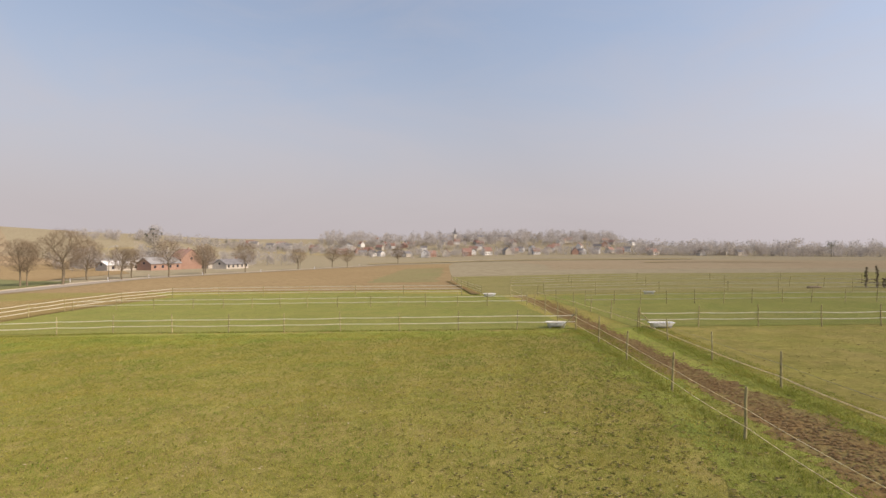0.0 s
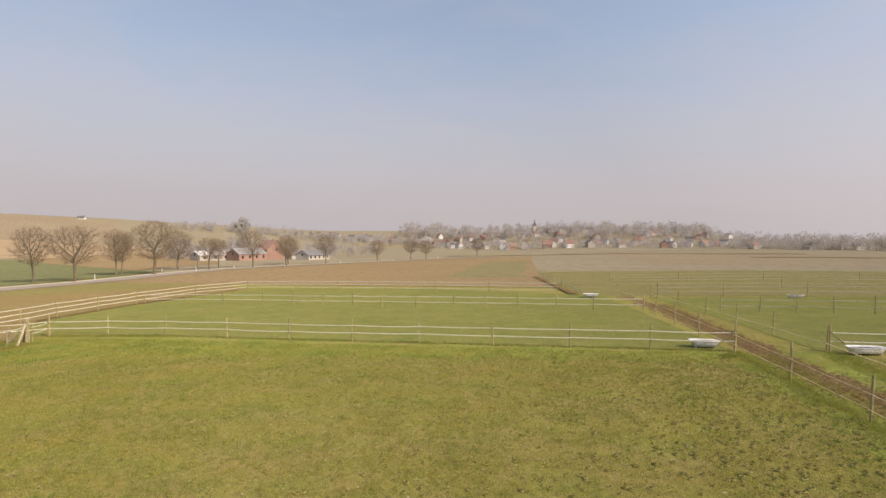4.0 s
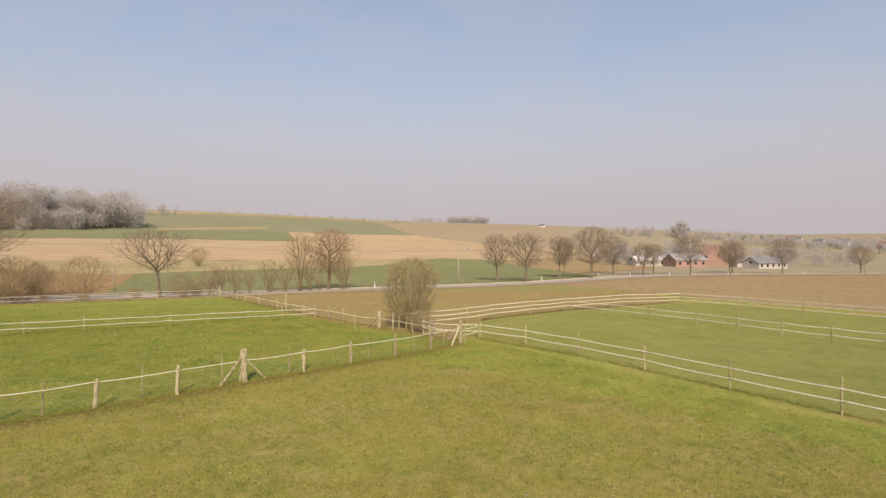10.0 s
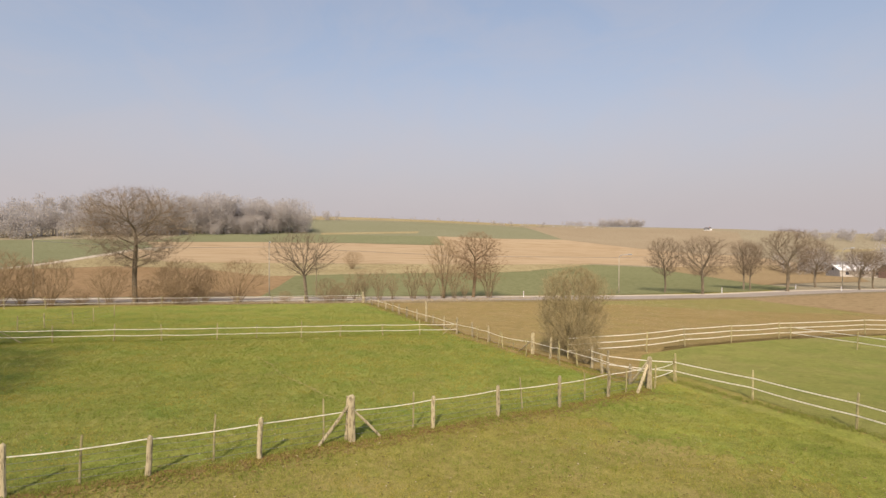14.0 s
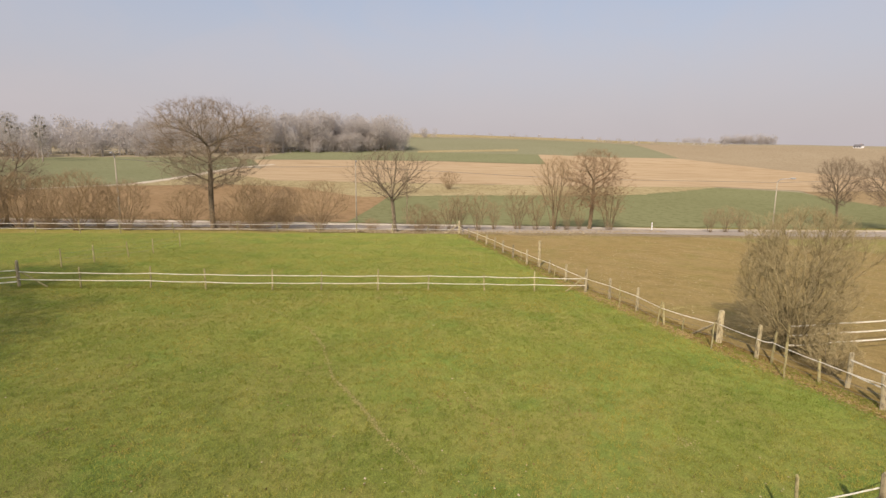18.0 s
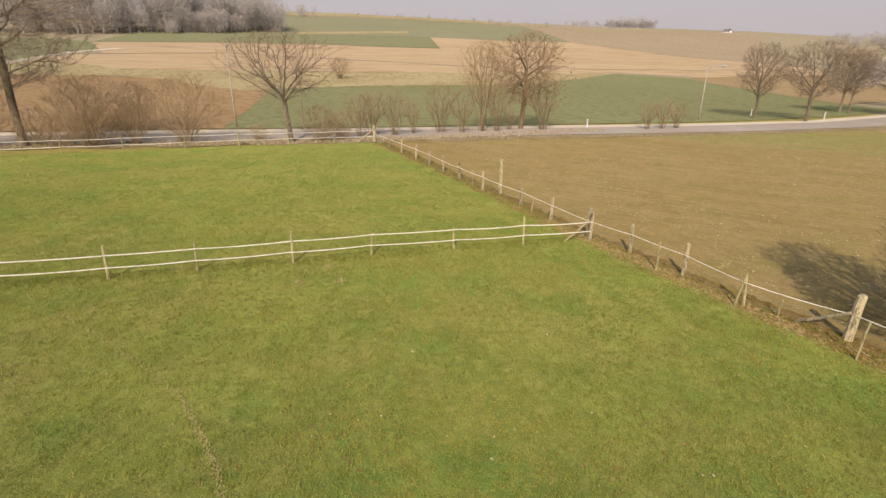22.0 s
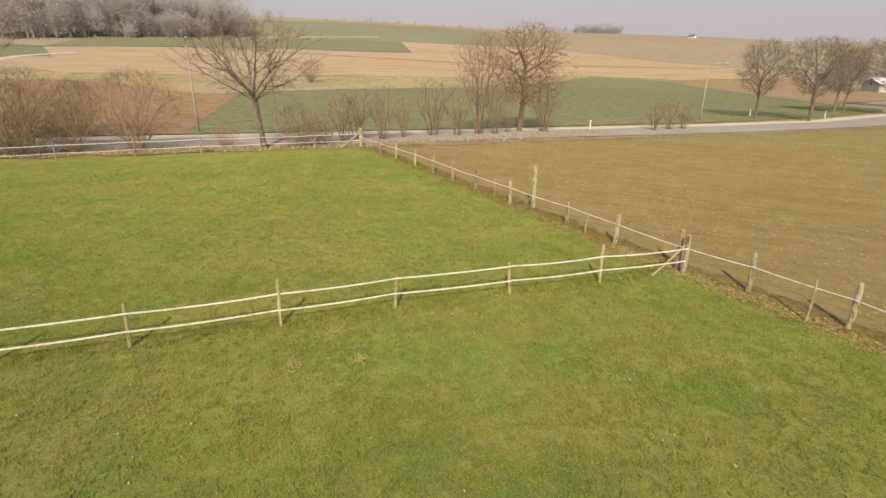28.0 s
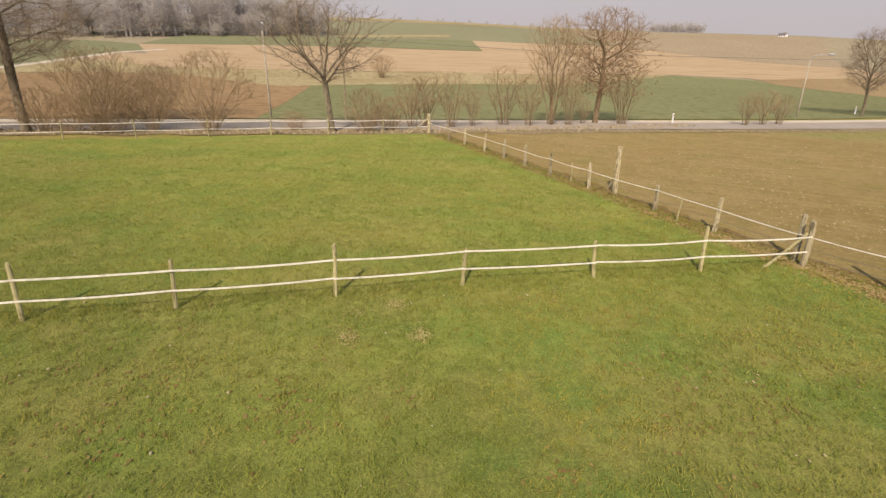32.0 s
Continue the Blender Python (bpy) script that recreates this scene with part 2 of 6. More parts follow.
def turf(name, low, high, dry, fresh, fine=36.0, broad=0.10, dryness=0.5, nap=0.4, mottle=0.25, rows=None):
    """Short grass: broad patches, worn and dry spots, fresh spots, and the grain of the blades."""
    m = bpy.data.materials.new(name)
    m.use_nodes = True
    n, k = m.node_tree.nodes, m.node_tree.links
    b = n["Principled BSDF"]
    b.inputs["Roughness"].default_value, b.inputs["Specular IOR Level"].default_value, b.inputs["Diffuse Roughness"].default_value = 0.9, 0.03, nap
    b.inputs["Sheen Weight"].default_value, b.inputs["Sheen Roughness"].default_value, b.inputs["Sheen Tint"].default_value = 0.05, 0.6, (0.9, 0.82, 0.25, 1)
    geo = n.new("ShaderNodeNewGeometry")

    def grain(size, detail, lo, hi, roughness=0.6):
        t, r = n.new("ShaderNodeTexNoise"), n.new("ShaderNodeMapRange")
        t.inputs["Scale"].default_value, t.inputs["Detail"].default_value, t.inputs["Roughness"].default_value = size, detail, roughness
        k.new(geo.outputs["Position"], t.inputs["Vector"])
        r.inputs["From Min"].default_value, r.inputs["From Max"].default_value = lo, hi
        k.new(t.outputs[0], r.inputs["Value"])
        return r.outputs[0], t.outputs[0]

    def mix(factor, a, c, how="MIX"):
        x = n.new("ShaderNodeMix")
        x.data_type, x.blend_type = "RGBA", how
        k.new(factor, x.inputs["Factor"])
        for slot, v in (("A", a), ("B", c)):
            if isinstance(v, tuple):
                x.inputs[slot].default_value = (*v, 1)
            else:
                k.new(v, x.inputs[slot])
        return x.outputs["Result"]

    def part_of(factor, share):
        x = n.new("ShaderNodeMath")
        x.operation = "MULTIPLY"
        k.new(factor, x.inputs[0])
        x.inputs[1].default_value = share
        return x.outputs[0]

    colour = mix(grain(broad, 4, 0.42, 0.58)[0], low, high)
    colour = mix(part_of(grain(0.17, 5, 0.47, 0.60, 0.65)[0], dryness), colour, dry)
    colour = mix(part_of(grain(0.6, 5, 0.47, 0.62, 0.7)[0], dryness * 0.8), colour, dry)
    colour = mix(part_of(grain(0.33, 4, 0.50, 0.64)[0], 0.8), colour, fresh)
    colour = mix(part_of(grain(2.1, 5, 0.50, 0.66, 0.75)[0], dryness), colour, dry)
    colour = mix(part_of(grain(4.2, 4, 0.49, 0.62, 0.7)[0], 0.4), colour, tuple(1.4 * v for v in high))
    colour = mix(part_of(grain(3.1, 4, 0.50, 0.38, 0.7)[0], 0.4), colour, tuple(0.62 * v for v in low))
    colour = mix(part_of(grain(0.75, 5, 0.50, 0.36, 0.65)[0], mottle), colour, tuple(0.5 * v for v in fresh))
    colour = mix(part_of(grain(0.55, 5, 0.52, 0.66, 0.65)[0], mottle), colour, tuple(1.5 * v for v in high))
    if rows:  # drilled rows: their bearing in degrees, and how plain they are
        along, streak, span = n.new("ShaderNodeMapping"), n.new("ShaderNodeTexNoise"), n.new("ShaderNodeMapRange")
        along.vector_type = "TEXTURE"
        along.inputs["Rotation"].default_value, along.inputs["Scale"].default_value = (0, 0, radians(rows[0])), (9.0, 0.42, 1.0)
        k.new(geo.outputs["Position"], along.inputs["Vector"])
        streak.inputs["Scale"].default_value, streak.inputs["Detail"].default_value, streak.inputs["Roughness"].default_value = 1.0, 4, 0.6
        k.new(along.outputs[0], streak.inputs["Vector"])
        for lo, hi, tone in ((0.50, 0.64, tuple(1.28 * v for v in dry)), (0.48, 0.36, tuple(0.58 * v for v in low))):
            span = n.new("ShaderNodeMapRange")
            span.inputs["From Min"].default_value, span.inputs["From Max"].default_value = lo, hi
            k.new(streak.outputs[0], span.inputs["Value"])
            colour = mix(part_of(span.outputs[0], rows[1]), colour, tone)
    blade_dark, blade = grain(fine, 4, 0.54, 0.40, 0.8)
    colour = mix(part_of(blade_dark, 0.62), colour, tuple(0.42 * v for v in low))
    blade_light = grain(fine * 0.55, 4, 0.52, 0.66, 0.8)[0]
    colour = mix(part_of(blade_light, 0.5), colour, tuple(min(1.75 * v, 1) for v in high))
    k.new(colour, b.inputs["Base Color"])
    r = n.new("ShaderNodeBump")
    r.inputs["Strength"].default_value, r.inputs["Distance"].default_value = 0.7, 0.04
    k.new(blade, r.inputs["Height"])
    k.new(r.outputs[0], b.inputs["Normal"])
    return m


PASTURE = turf("pasture", (0.249, 0.207, 0.054), (0.264, 0.239, 0.060), (0.362, 0.270, 0.116), (0.214, 0.241, 0.051), dryness=0.6, nap=0.3, mottle=0.35)
MEADOW = turf("meadow", (0.148, 0.175, 0.038), (0.185, 0.213, 0.046), (0.290, 0.238, 0.080), (0.110, 0.186, 0.037), dryness=0.5, nap=0.9, mottle=0.3)
TRODDEN = turf("trodden_paddock", (0.216, 0.186, 0.050), (0.238, 0.210, 0.056), (0.305, 0.235, 0.094), (0.190, 0.198, 0.046), dryness=0.6, nap=0.3, mottle=0.4)
OLD_MEADOW = turf("old_meadow", (0.168, 0.176, 0.047), (0.198, 0.206, 0.054), (0.240, 0.205, 0.080), (0.140, 0.170, 0.040), dryness=0.5, nap=0.6)
STUBBLE = turf("stubble_field", (0.230, 0.158, 0.064), (0.230, 0.168, 0.066), (0.275, 0.202, 0.098), (0.198, 0.164, 0.055), 26.0, 0.05, 0.6, 0.6, rows=(42, 0.22))
FRINGE = turf("thin_regrowth", (0.205, 0.172, 0.060), (0.208, 0.182, 0.062), (0.262, 0.205, 0.095), (0.170, 0.180, 0.056), 26.0, 0.05, 0.6, 0.6, rows=(42, 0.2))
TILLED = surface("tilled_earth", (0.205, 0.145, 0.076), (0.275, 0.198, 0.106), (0.298, 0.222, 0.120), 0.03, 0.9, 0.95, 0.5, 0.06)
RED_EARTH = surface("red_earth", (0.195, 0.125, 0.062), (0.262, 0.172, 0.090), (0.295, 0.202, 0.110), 0.03, 0.6, 0.95, 0.7, 0.08)
LUSH_MEADOW = turf("lush_meadow_grass", (0.150, 0.188, 0.038), (0.186, 0.224, 0.046), (0.290, 0.248, 0.085), (0.122, 0.196, 0.038), dryness=0.4, nap=0.7, mottle=0.45)
LUSH = turf("lush_grass", (0.208, 0.222, 0.044), (0.238, 0.258, 0.052), (0.310, 0.262, 0.092), (0.172, 0.238, 0.044), dryness=0.5, mottle=0.5)
ROUGH_GRASS = turf("rough_far_grass", (0.190, 0.168, 0.062), (0.212, 0.190, 0.072), (0.262, 0.215, 0.105), (0.182, 0.176, 0.062), dryness=0.6)
# the wheat green again, greyed by haze put into the colour
HILL_WHEAT = surface("hazed_hill_wheat", (0.142, 0.144, 0.074), (0.182, 0.186, 0.098), (0.205, 0.208, 0.114), 0.012, 0.8, 0.9, 0.5, 0.05)
WHEAT = surface("winter_wheat", (0.132, 0.133, 0.060), (0.170, 0.173, 0.083), (0.192, 0.195, 0.096), 0.012, 0.8, 0.9, 0.5, 0.05)
# farthest green crop, paler still: its haze is in the colour
CREST_GREEN = surface("hazed_crest_corn", (0.165, 0.160, 0.092), (0.208, 0.204, 0.122), (0.228, 0.222, 0.138), 0.012, 0.8, 0.9, 0.4, 0.05)
STRAW = surface("straw_field", (0.29, 0.205, 0.116), (0.368, 0.270, 0.160), (0.405, 0.308, 0.190), 0.012, 0.35, 0.95, 0.5, 0.05, 0, 0, (1, 0.12, 1))
DRY_GRASS = surface("dry_grass", (0.20, 0.155, 0.076), (0.295, 0.238, 0.125), (0.36, 0.30, 0.165), 0.05, 0.8, 0.95, 0.8, 0.06)
FAR_GREEN = surface("far_meadow", (0.22, 0.183, 0.117), (0.275, 0.233, 0.153), (0.297, 0.256, 0.167), 0.01, 0.4, 0.95, 0.4, 0.05)
FALLOW = surface("fallow_field", (0.225, 0.173, 0.108), (0.288, 0.228, 0.146), (0.31, 0.25, 0.162), 0.02, 0.6, 0.95, 0.4, 0.05)
FALLOW_GREEN = surface("thin_green_corn", (0.190, 0.158, 0.080), (0.245, 0.205, 0.106), (0.225, 0.208, 0.100), 0.05, 0.9, 0.95, 0.4, 0.05)
MUD = surface("lane_mud", (0.135, 0.078, 0.028), (0.215, 0.135, 0.050), (0.222, 0.176, 0.058), 0.55, 3.5, 0.85, 1.0, 0.10)
BARE_SOIL = surface("bare_soil", (0.105, 0.068, 0.024), (0.19, 0.126, 0.046), (0.20, 0.155, 0.052), 0.5, 5.0, 0.95, 0.9, 0.05)
VERGE = surface("verge_earth", (0.13, 0.096, 0.05), (0.225, 0.172, 0.095), (0.285, 0.232, 0.135), 0.5, 3.0, 0.95, 0.8, 0.06)
ASPHALT = surface("old_asphalt", (0.21, 0.178, 0.142), (0.29, 0.250, 0.202), (0.34, 0.298, 0.245), 0.15, 12.0, 0.95, 0.3, 0.01)
GRAVEL = surface("pale_gravel", (0.32, 0.268, 0.195), (0.47, 0.40, 0.30), (0.55, 0.48, 0.37), 0.3, 9.0, 0.95, 0.5, 0.02)
WOOD = surface("weathered_post_wood", (0.15, 0.122, 0.066), (0.375, 0.315, 0.185), (0.47, 0.40, 0.25), 1.5, 14.0, 0.85, 0.7, 0.01, 0, 0.25, (1, 1, 0.25))
SLIM_WOOD = surface("greenish_post_wood", (0.15, 0.128, 0.056), (0.345, 0.298, 0.145), (0.42, 0.368, 0.19), 1.5, 14.0, 0.8, 0.5, 0.006, 0, 0.2, (1, 1, 0.25))
TAPE = surface("white_fence_tape", (0.72, 0.68, 0.56), (0.90, 0.86, 0.74), (0.92, 0.89, 0.79), 0.6, 5.0, 0.6, 0.1, 0.003)
# lane tape: the warm tone of sun on white tape is in its colour
SUN_TAPE = surface("sun_warmed_fence_tape", (0.64, 0.56, 0.36), (0.82, 0.74, 0.50), (0.88, 0.80, 0.58), 0.6, 5.0, 0.6, 0.1, 0.003)
DULL_TAPE = surface("weathered_fence_tape", (0.42, 0.38, 0.30), (0.60, 0.56, 0.47), (0.68, 0.64, 0.55), 0.6, 5.0, 0.7, 0.1, 0.003)
for cloth in (TAPE, SUN_TAPE, DULL_TAPE):  # thin woven tape lets some sun through
    cn, ck = cloth.node_tree.nodes, cloth.node_tree.links
    glow, both = cn.new("ShaderNodeBsdfTranslucent"), cn.new("ShaderNodeMixShader")
    ck.new(cn["Principled BSDF"].inputs["Base Color"].links[0].from_socket, glow.inputs["Color"])
    both.inputs[0].default_value = 0.38
    ck.new(cn["Principled BSDF"].outputs[0], both.inputs[1])
    ck.new(glow.outputs[0], both.inputs[2])
    ck.new(both.outputs[0], cn["Material Output"].inputs["Surface"])
WIRE = surface("galvanised_wire", (0.12, 0.12, 0.11), (0.24, 0.24, 0.22), (0.30, 0.30, 0.28), 1.0, 20.0, 0.55, 0.0, 0.001, 0.6)
BARK = surface("grey_brown_bark", (0.10, 0.080, 0.052), (0.205, 0.162, 0.106), (0.28, 0.228, 0.155), 0.8, 7.0, 0.95, 0.8, 0.03, 0, 0.12, (1, 1, 0.4))
OAK_BARK = surface("sunlit_oak_bark", (0.11, 0.078, 0.043), (0.225, 0.165, 0.097), (0.30, 0.225, 0.137), 0.8, 7.0, 0.95, 0.8, 0.03, 0, 0.1, (1, 1, 0.4))
TWIG = surface("bare_twigs", (0.155, 0.116, 0.077), (0.255, 0.193, 0.128), (0.335, 0.258, 0.177), 0.6, 3.0, 0.95, 0.0, 0.01, 0, 0.12)
# grey poplar bark and twigs, paled further with distance haze in the colour
POPLAR_BARK = surface("pale_hazed_poplar_bark", (0.20, 0.178, 0.145), (0.34, 0.305, 0.255), (0.42, 0.38, 0.325), 0.8, 7.0, 0.95, 0.5, 0.03, 0, 0.12, (1, 1, 0.4))
POPLAR_TWIG = surface("hazed_poplar_twigs", (0.30, 0.268, 0.22), (0.41, 0.37, 0.31), (0.48, 0.435, 0.37), 0.6, 3.0, 0.95, 0.0, 0.01, 0, 0.12)
OAK_TWIG = surface("ruddy_twigs", (0.18, 0.117, 0.065), (0.295, 0.20, 0.116), (0.37, 0.257, 0.155), 0.6, 3.0, 0.95, 0.0, 0.01, 0, 0.1)
TAN_TWIG = surface("tan_twigs", (0.21, 0.146, 0.076), (0.325, 0.230, 0.128), (0.41, 0.302, 0.179), 0.6, 3.0, 0.95, 0.0, 0.01, 0, 0.1)
BUSH_TWIG = surface("yellow_green_twigs", (0.20, 0.155, 0.075), (0.33, 0.265, 0.135), (0.42, 0.345, 0.19), 0.9, 4.0, 0.95, 0.0, 0.01, 0, 0.1)
# bare twigs far paler than wood is: distance haze put into the base colour
HAZED_WOOD = strewn("hazed_wood", [(0.53, 0.485, 0.435), (0.56, 0.515, 0.465), (0.54, 0.495, 0.45), (0.58, 0.53, 0.48)], 0.9, (), 0.4)
EVERGREEN = strewn("evergreen_wood", [(0.135, 0.143, 0.105), (0.210, 0.217, 0.165), (0.165, 0.180, 0.128), (0.255, 0.247, 0.195)], 0.9, (), 0.4)
# dark ivy with its greens lightened to stand for the haze before it
IVY = strewn("ivy_leaves", [(0.09, 0.092, 0.048), (0.13, 0.126, 0.068), (0.16, 0.14, 0.08), (0.11, 0.108, 0.056)], 0.8)
DRY_LEAF = strewn("dry_leaves", [(0.20, 0.11, 0.055), (0.30, 0.17, 0.085), (0.26, 0.15, 0.08)])
BLADES = strewn("grass_blades", [(0.165, 0.186, 0.040), (0.240, 0.254, 0.054), (0.315, 0.305, 0.070), (0.385, 0.335, 0.118), (0.205, 0.240, 0.042)], 0.8, ((0.68, 0.90, 0.52), (1.33, 1.17, 0.95)), 0.35)
FENCE_STRAW = strewn("fence_straw", [(0.33, 0.235, 0.095), (0.25, 0.165, 0.062), (0.39, 0.30, 0.135), (0.18, 0.112, 0.042)])
RANK = strewn("rank_grass_blades", [(0.22, 0.26, 0.045), (0.30, 0.32, 0.065), (0.36, 0.33, 0.10), (0.26, 0.30, 0.05)], 0.8, (), 0.45)
FLECK = strewn("pale_stones", [(0.48, 0.40, 0.26), (0.40, 0.32, 0.18), (0.55, 0.47, 0.33)])
SOD = strewn("trodden_sod", [(0.27, 0.25, 0.068), (0.31, 0.28, 0.08), (0.33, 0.28, 0.10), (0.28, 0.265, 0.07)])
# soil of the hoof prints, darkened to stand for shade in the pits
SHADED_EARTH = strewn("shaded_earth", [(0.07, 0.050, 0.022), (0.10, 0.072, 0.030), (0.13, 0.092, 0.038)])
CLOD = strewn("earth_clods", [(0.105, 0.078, 0.026), (0.15, 0.115, 0.038), (0.125, 0.092, 0.030), (0.20, 0.160, 0.055)])
STRAW_BIT = strewn("dead_stalks", [(0.34, 0.27, 0.15), (0.25, 0.19, 0.10), (0.40, 0.33, 0.21), (0.19, 0.13, 0.07)])
RUSTY_BIT = strewn("bare_earth_bits", [(0.21, 0.138, 0.042), (0.16, 0.105, 0.034), (0.27, 0.200, 0.072)])
LITTER = strewn("mud_litter", [(0.105, 0.058, 0.022), (0.19, 0.115, 0.048), (0.26, 0.178, 0.080), (0.135, 0.080, 0.030)])
PALE_BIT = strewn("pale_bits", [(0.31, 0.255, 0.095), (0.37, 0.305, 0.13), (0.26, 0.215, 0.075)])
ENAMEL = surface("white_enamel", (0.55, 0.53, 0.48), (0.78, 0.77, 0.74), (0.82, 0.81, 0.79), 1.5, 8.0, 0.3, 0.05, 0.003)
WATER = surface("trough_water", (0.02, 0.025, 0.02), (0.03, 0.035, 0.03), (0.04, 0.045, 0.04), 2, 8, 0.08, 0.1, 0.005)
RED_BRICK = surface("red_brick", (0.32, 0.19, 0.135), (0.42, 0.262, 0.195), (0.47, 0.31, 0.235), 0.3, 4.0, 0.9, 0.3, 0.01, 0, 0.1)
ROOF_TILE = surface("clay_roof_tiles", (0.19, 0.11, 0.08), (0.29, 0.175, 0.135), (0.33, 0.21, 0.165), 0.3, 3.0, 0.85, 0.4, 0.03, 0, 0.2)
SLATE = surface("grey_roof_tiles", (0.10, 0.095, 0.095), (0.17, 0.16, 0.16), (0.22, 0.21, 0.20), 0.3, 3.0, 0.8, 0.4, 0.03, 0, 0.2)
WHITEWASH = surface("whitewashed_wall", (0.58, 0.55, 0.50), (0.76, 0.74, 0.70), (0.82, 0.80, 0.77), 0.2, 2.0, 0.9, 0.1, 0.005, 0, 0.08)
CREAM_WALL = surface("cream_render_wall", (0.40, 0.35, 0.29), (0.55, 0.49, 0.41), (0.60, 0.55, 0.47), 0.2, 2.0, 0.9, 0.1, 0.005, 0, 0.15)
SHEET_ROOF = surface("pale_sheet_roof", (0.22, 0.205, 0.195), (0.31, 0.295, 0.28), (0.36, 0.345, 0.33), 0.2, 2.0, 0.7, 0.1, 0.01)
DARK_PANE = surface("dark_window", (0.03, 0.03, 0.035), (0.05, 0.05, 0.06), (0.07, 0.07, 0.08), 0.5, 2.0, 0.15, 0.0)
CONCRETE = surface("pale_concrete", (0.30, 0.26, 0.19), (0.42, 0.37, 0.28), (0.50, 0.44, 0.34), 0.8, 8.0, 0.9, 0.2, 0.004)
STEEL = surface("grey_painted_steel", (0.30, 0.30, 0.29), (0.42, 0.42, 0.41), (0.50, 0.50, 0.49), 1, 9, 0.5, 0.05, 0.002, 0.3)
TARPAULIN = surface("green_tarpaulin", (0.085, 0.112, 0.095), (0.135, 0.175, 0.150), (0.170, 0.208, 0.180), 0.6, 4.0, 0.65, 0.6, 0.05)
WHITE_PAINT = surface("white_plastic", (0.60, 0.59, 0.56), (0.78, 0.77, 0.75), (0.82, 0.81, 0.80), 2, 9, 0.5, 0.05, 0.002)
RED_PAINT = surface("red_reflector", (0.30, 0.03, 0.02), (0.42, 0.04, 0.03), (0.46, 0.05, 0.04), 2, 9, 0.4, 0.0)


# ---- shapes ----
def data(name, verts, faces, material, smooth=False):
    me = bpy.data.meshes.new(name)
    me.from_pydata([tuple(v) for v in verts], [], faces)
    me.materials.append(material)
    if smooth:
        me.polygons.foreach_set("use_smooth", [True] * len(me.polygons))
    me.update()
    return me


def part(name, shape, material, parent=None, label="", smooth=False, at=(0, 0, 0)):
    """One mesh object, at the top or under a thing or part. shape: (vertices, faces), or a mesh to share."""
    me = shape if isinstance(shape, bpy.types.Mesh) else data(name, shape[0], shape[1], material, smooth)
    ob = new(name, me)
    ob.parent, ob.location = parent, at
    return tagged(ob, label)


def thing(name, label, category, x, y, turn=0.0, z=None, group="", kind=""):
    ob = new(name)
    ob.empty_display_size = 0.2
    ob.matrix_world = pose(x, y, float(land(x, y)) if z is None else z, 0, 0, turn)
    return tagged(ob, label, category, group, kind)


def join(*shapes):
    verts, faces = [], []
    for v, f in shapes:
        o = len(verts)
        verts += list(v)
        faces += [tuple(i + o for i in q) for q in f]
    return verts, faces


def box(x0, y0, z0, x1, y1, z1):
    v = [(x, y, z) for z in (z0, z1) for x, y in ((x0, y0), (x1, y0), (x1, y1), (x0, y1))]
    return v, [(3, 2, 1, 0), (4, 5, 6, 7), (0, 1, 5, 4), (1, 2, 6, 5), (2, 3, 7, 6), (3, 0, 4, 7)]


def tube(path, radii, sides=6, cap=True):
    """A tapered round bar along a path."""
    verts, faces = [], []
    path = [Vector(p) for p in path]
    for i, p in enumerate(path):
        d = (path[min(i + 1, len(path) - 1)] - path[max(i - 1, 0)]).normalized()
        a = d.cross(Vector((0.31, 0.95, 0.05)) if abs(d.y) < 0.9 else Vector((1, 0, 0))).normalized()
        b = d.cross(a)
        for k in range(sides):
            w = 2 * math.pi * k / sides
            verts.append(p + (a * math.cos(w) + b * math.sin(w)) * radii[i])
    for i in range(len(path) - 1):
        for k in range(sides):
            l = (k + 1) % sides
            faces.append((i * sides + k, i * sides + l, (i + 1) * sides + l, (i + 1) * sides + k))
    if cap:
        faces.append(tuple(range(sides))[::-1])
        faces.append(tuple((len(path) - 1) * sides + k for k in range(sides)))
    return verts, faces


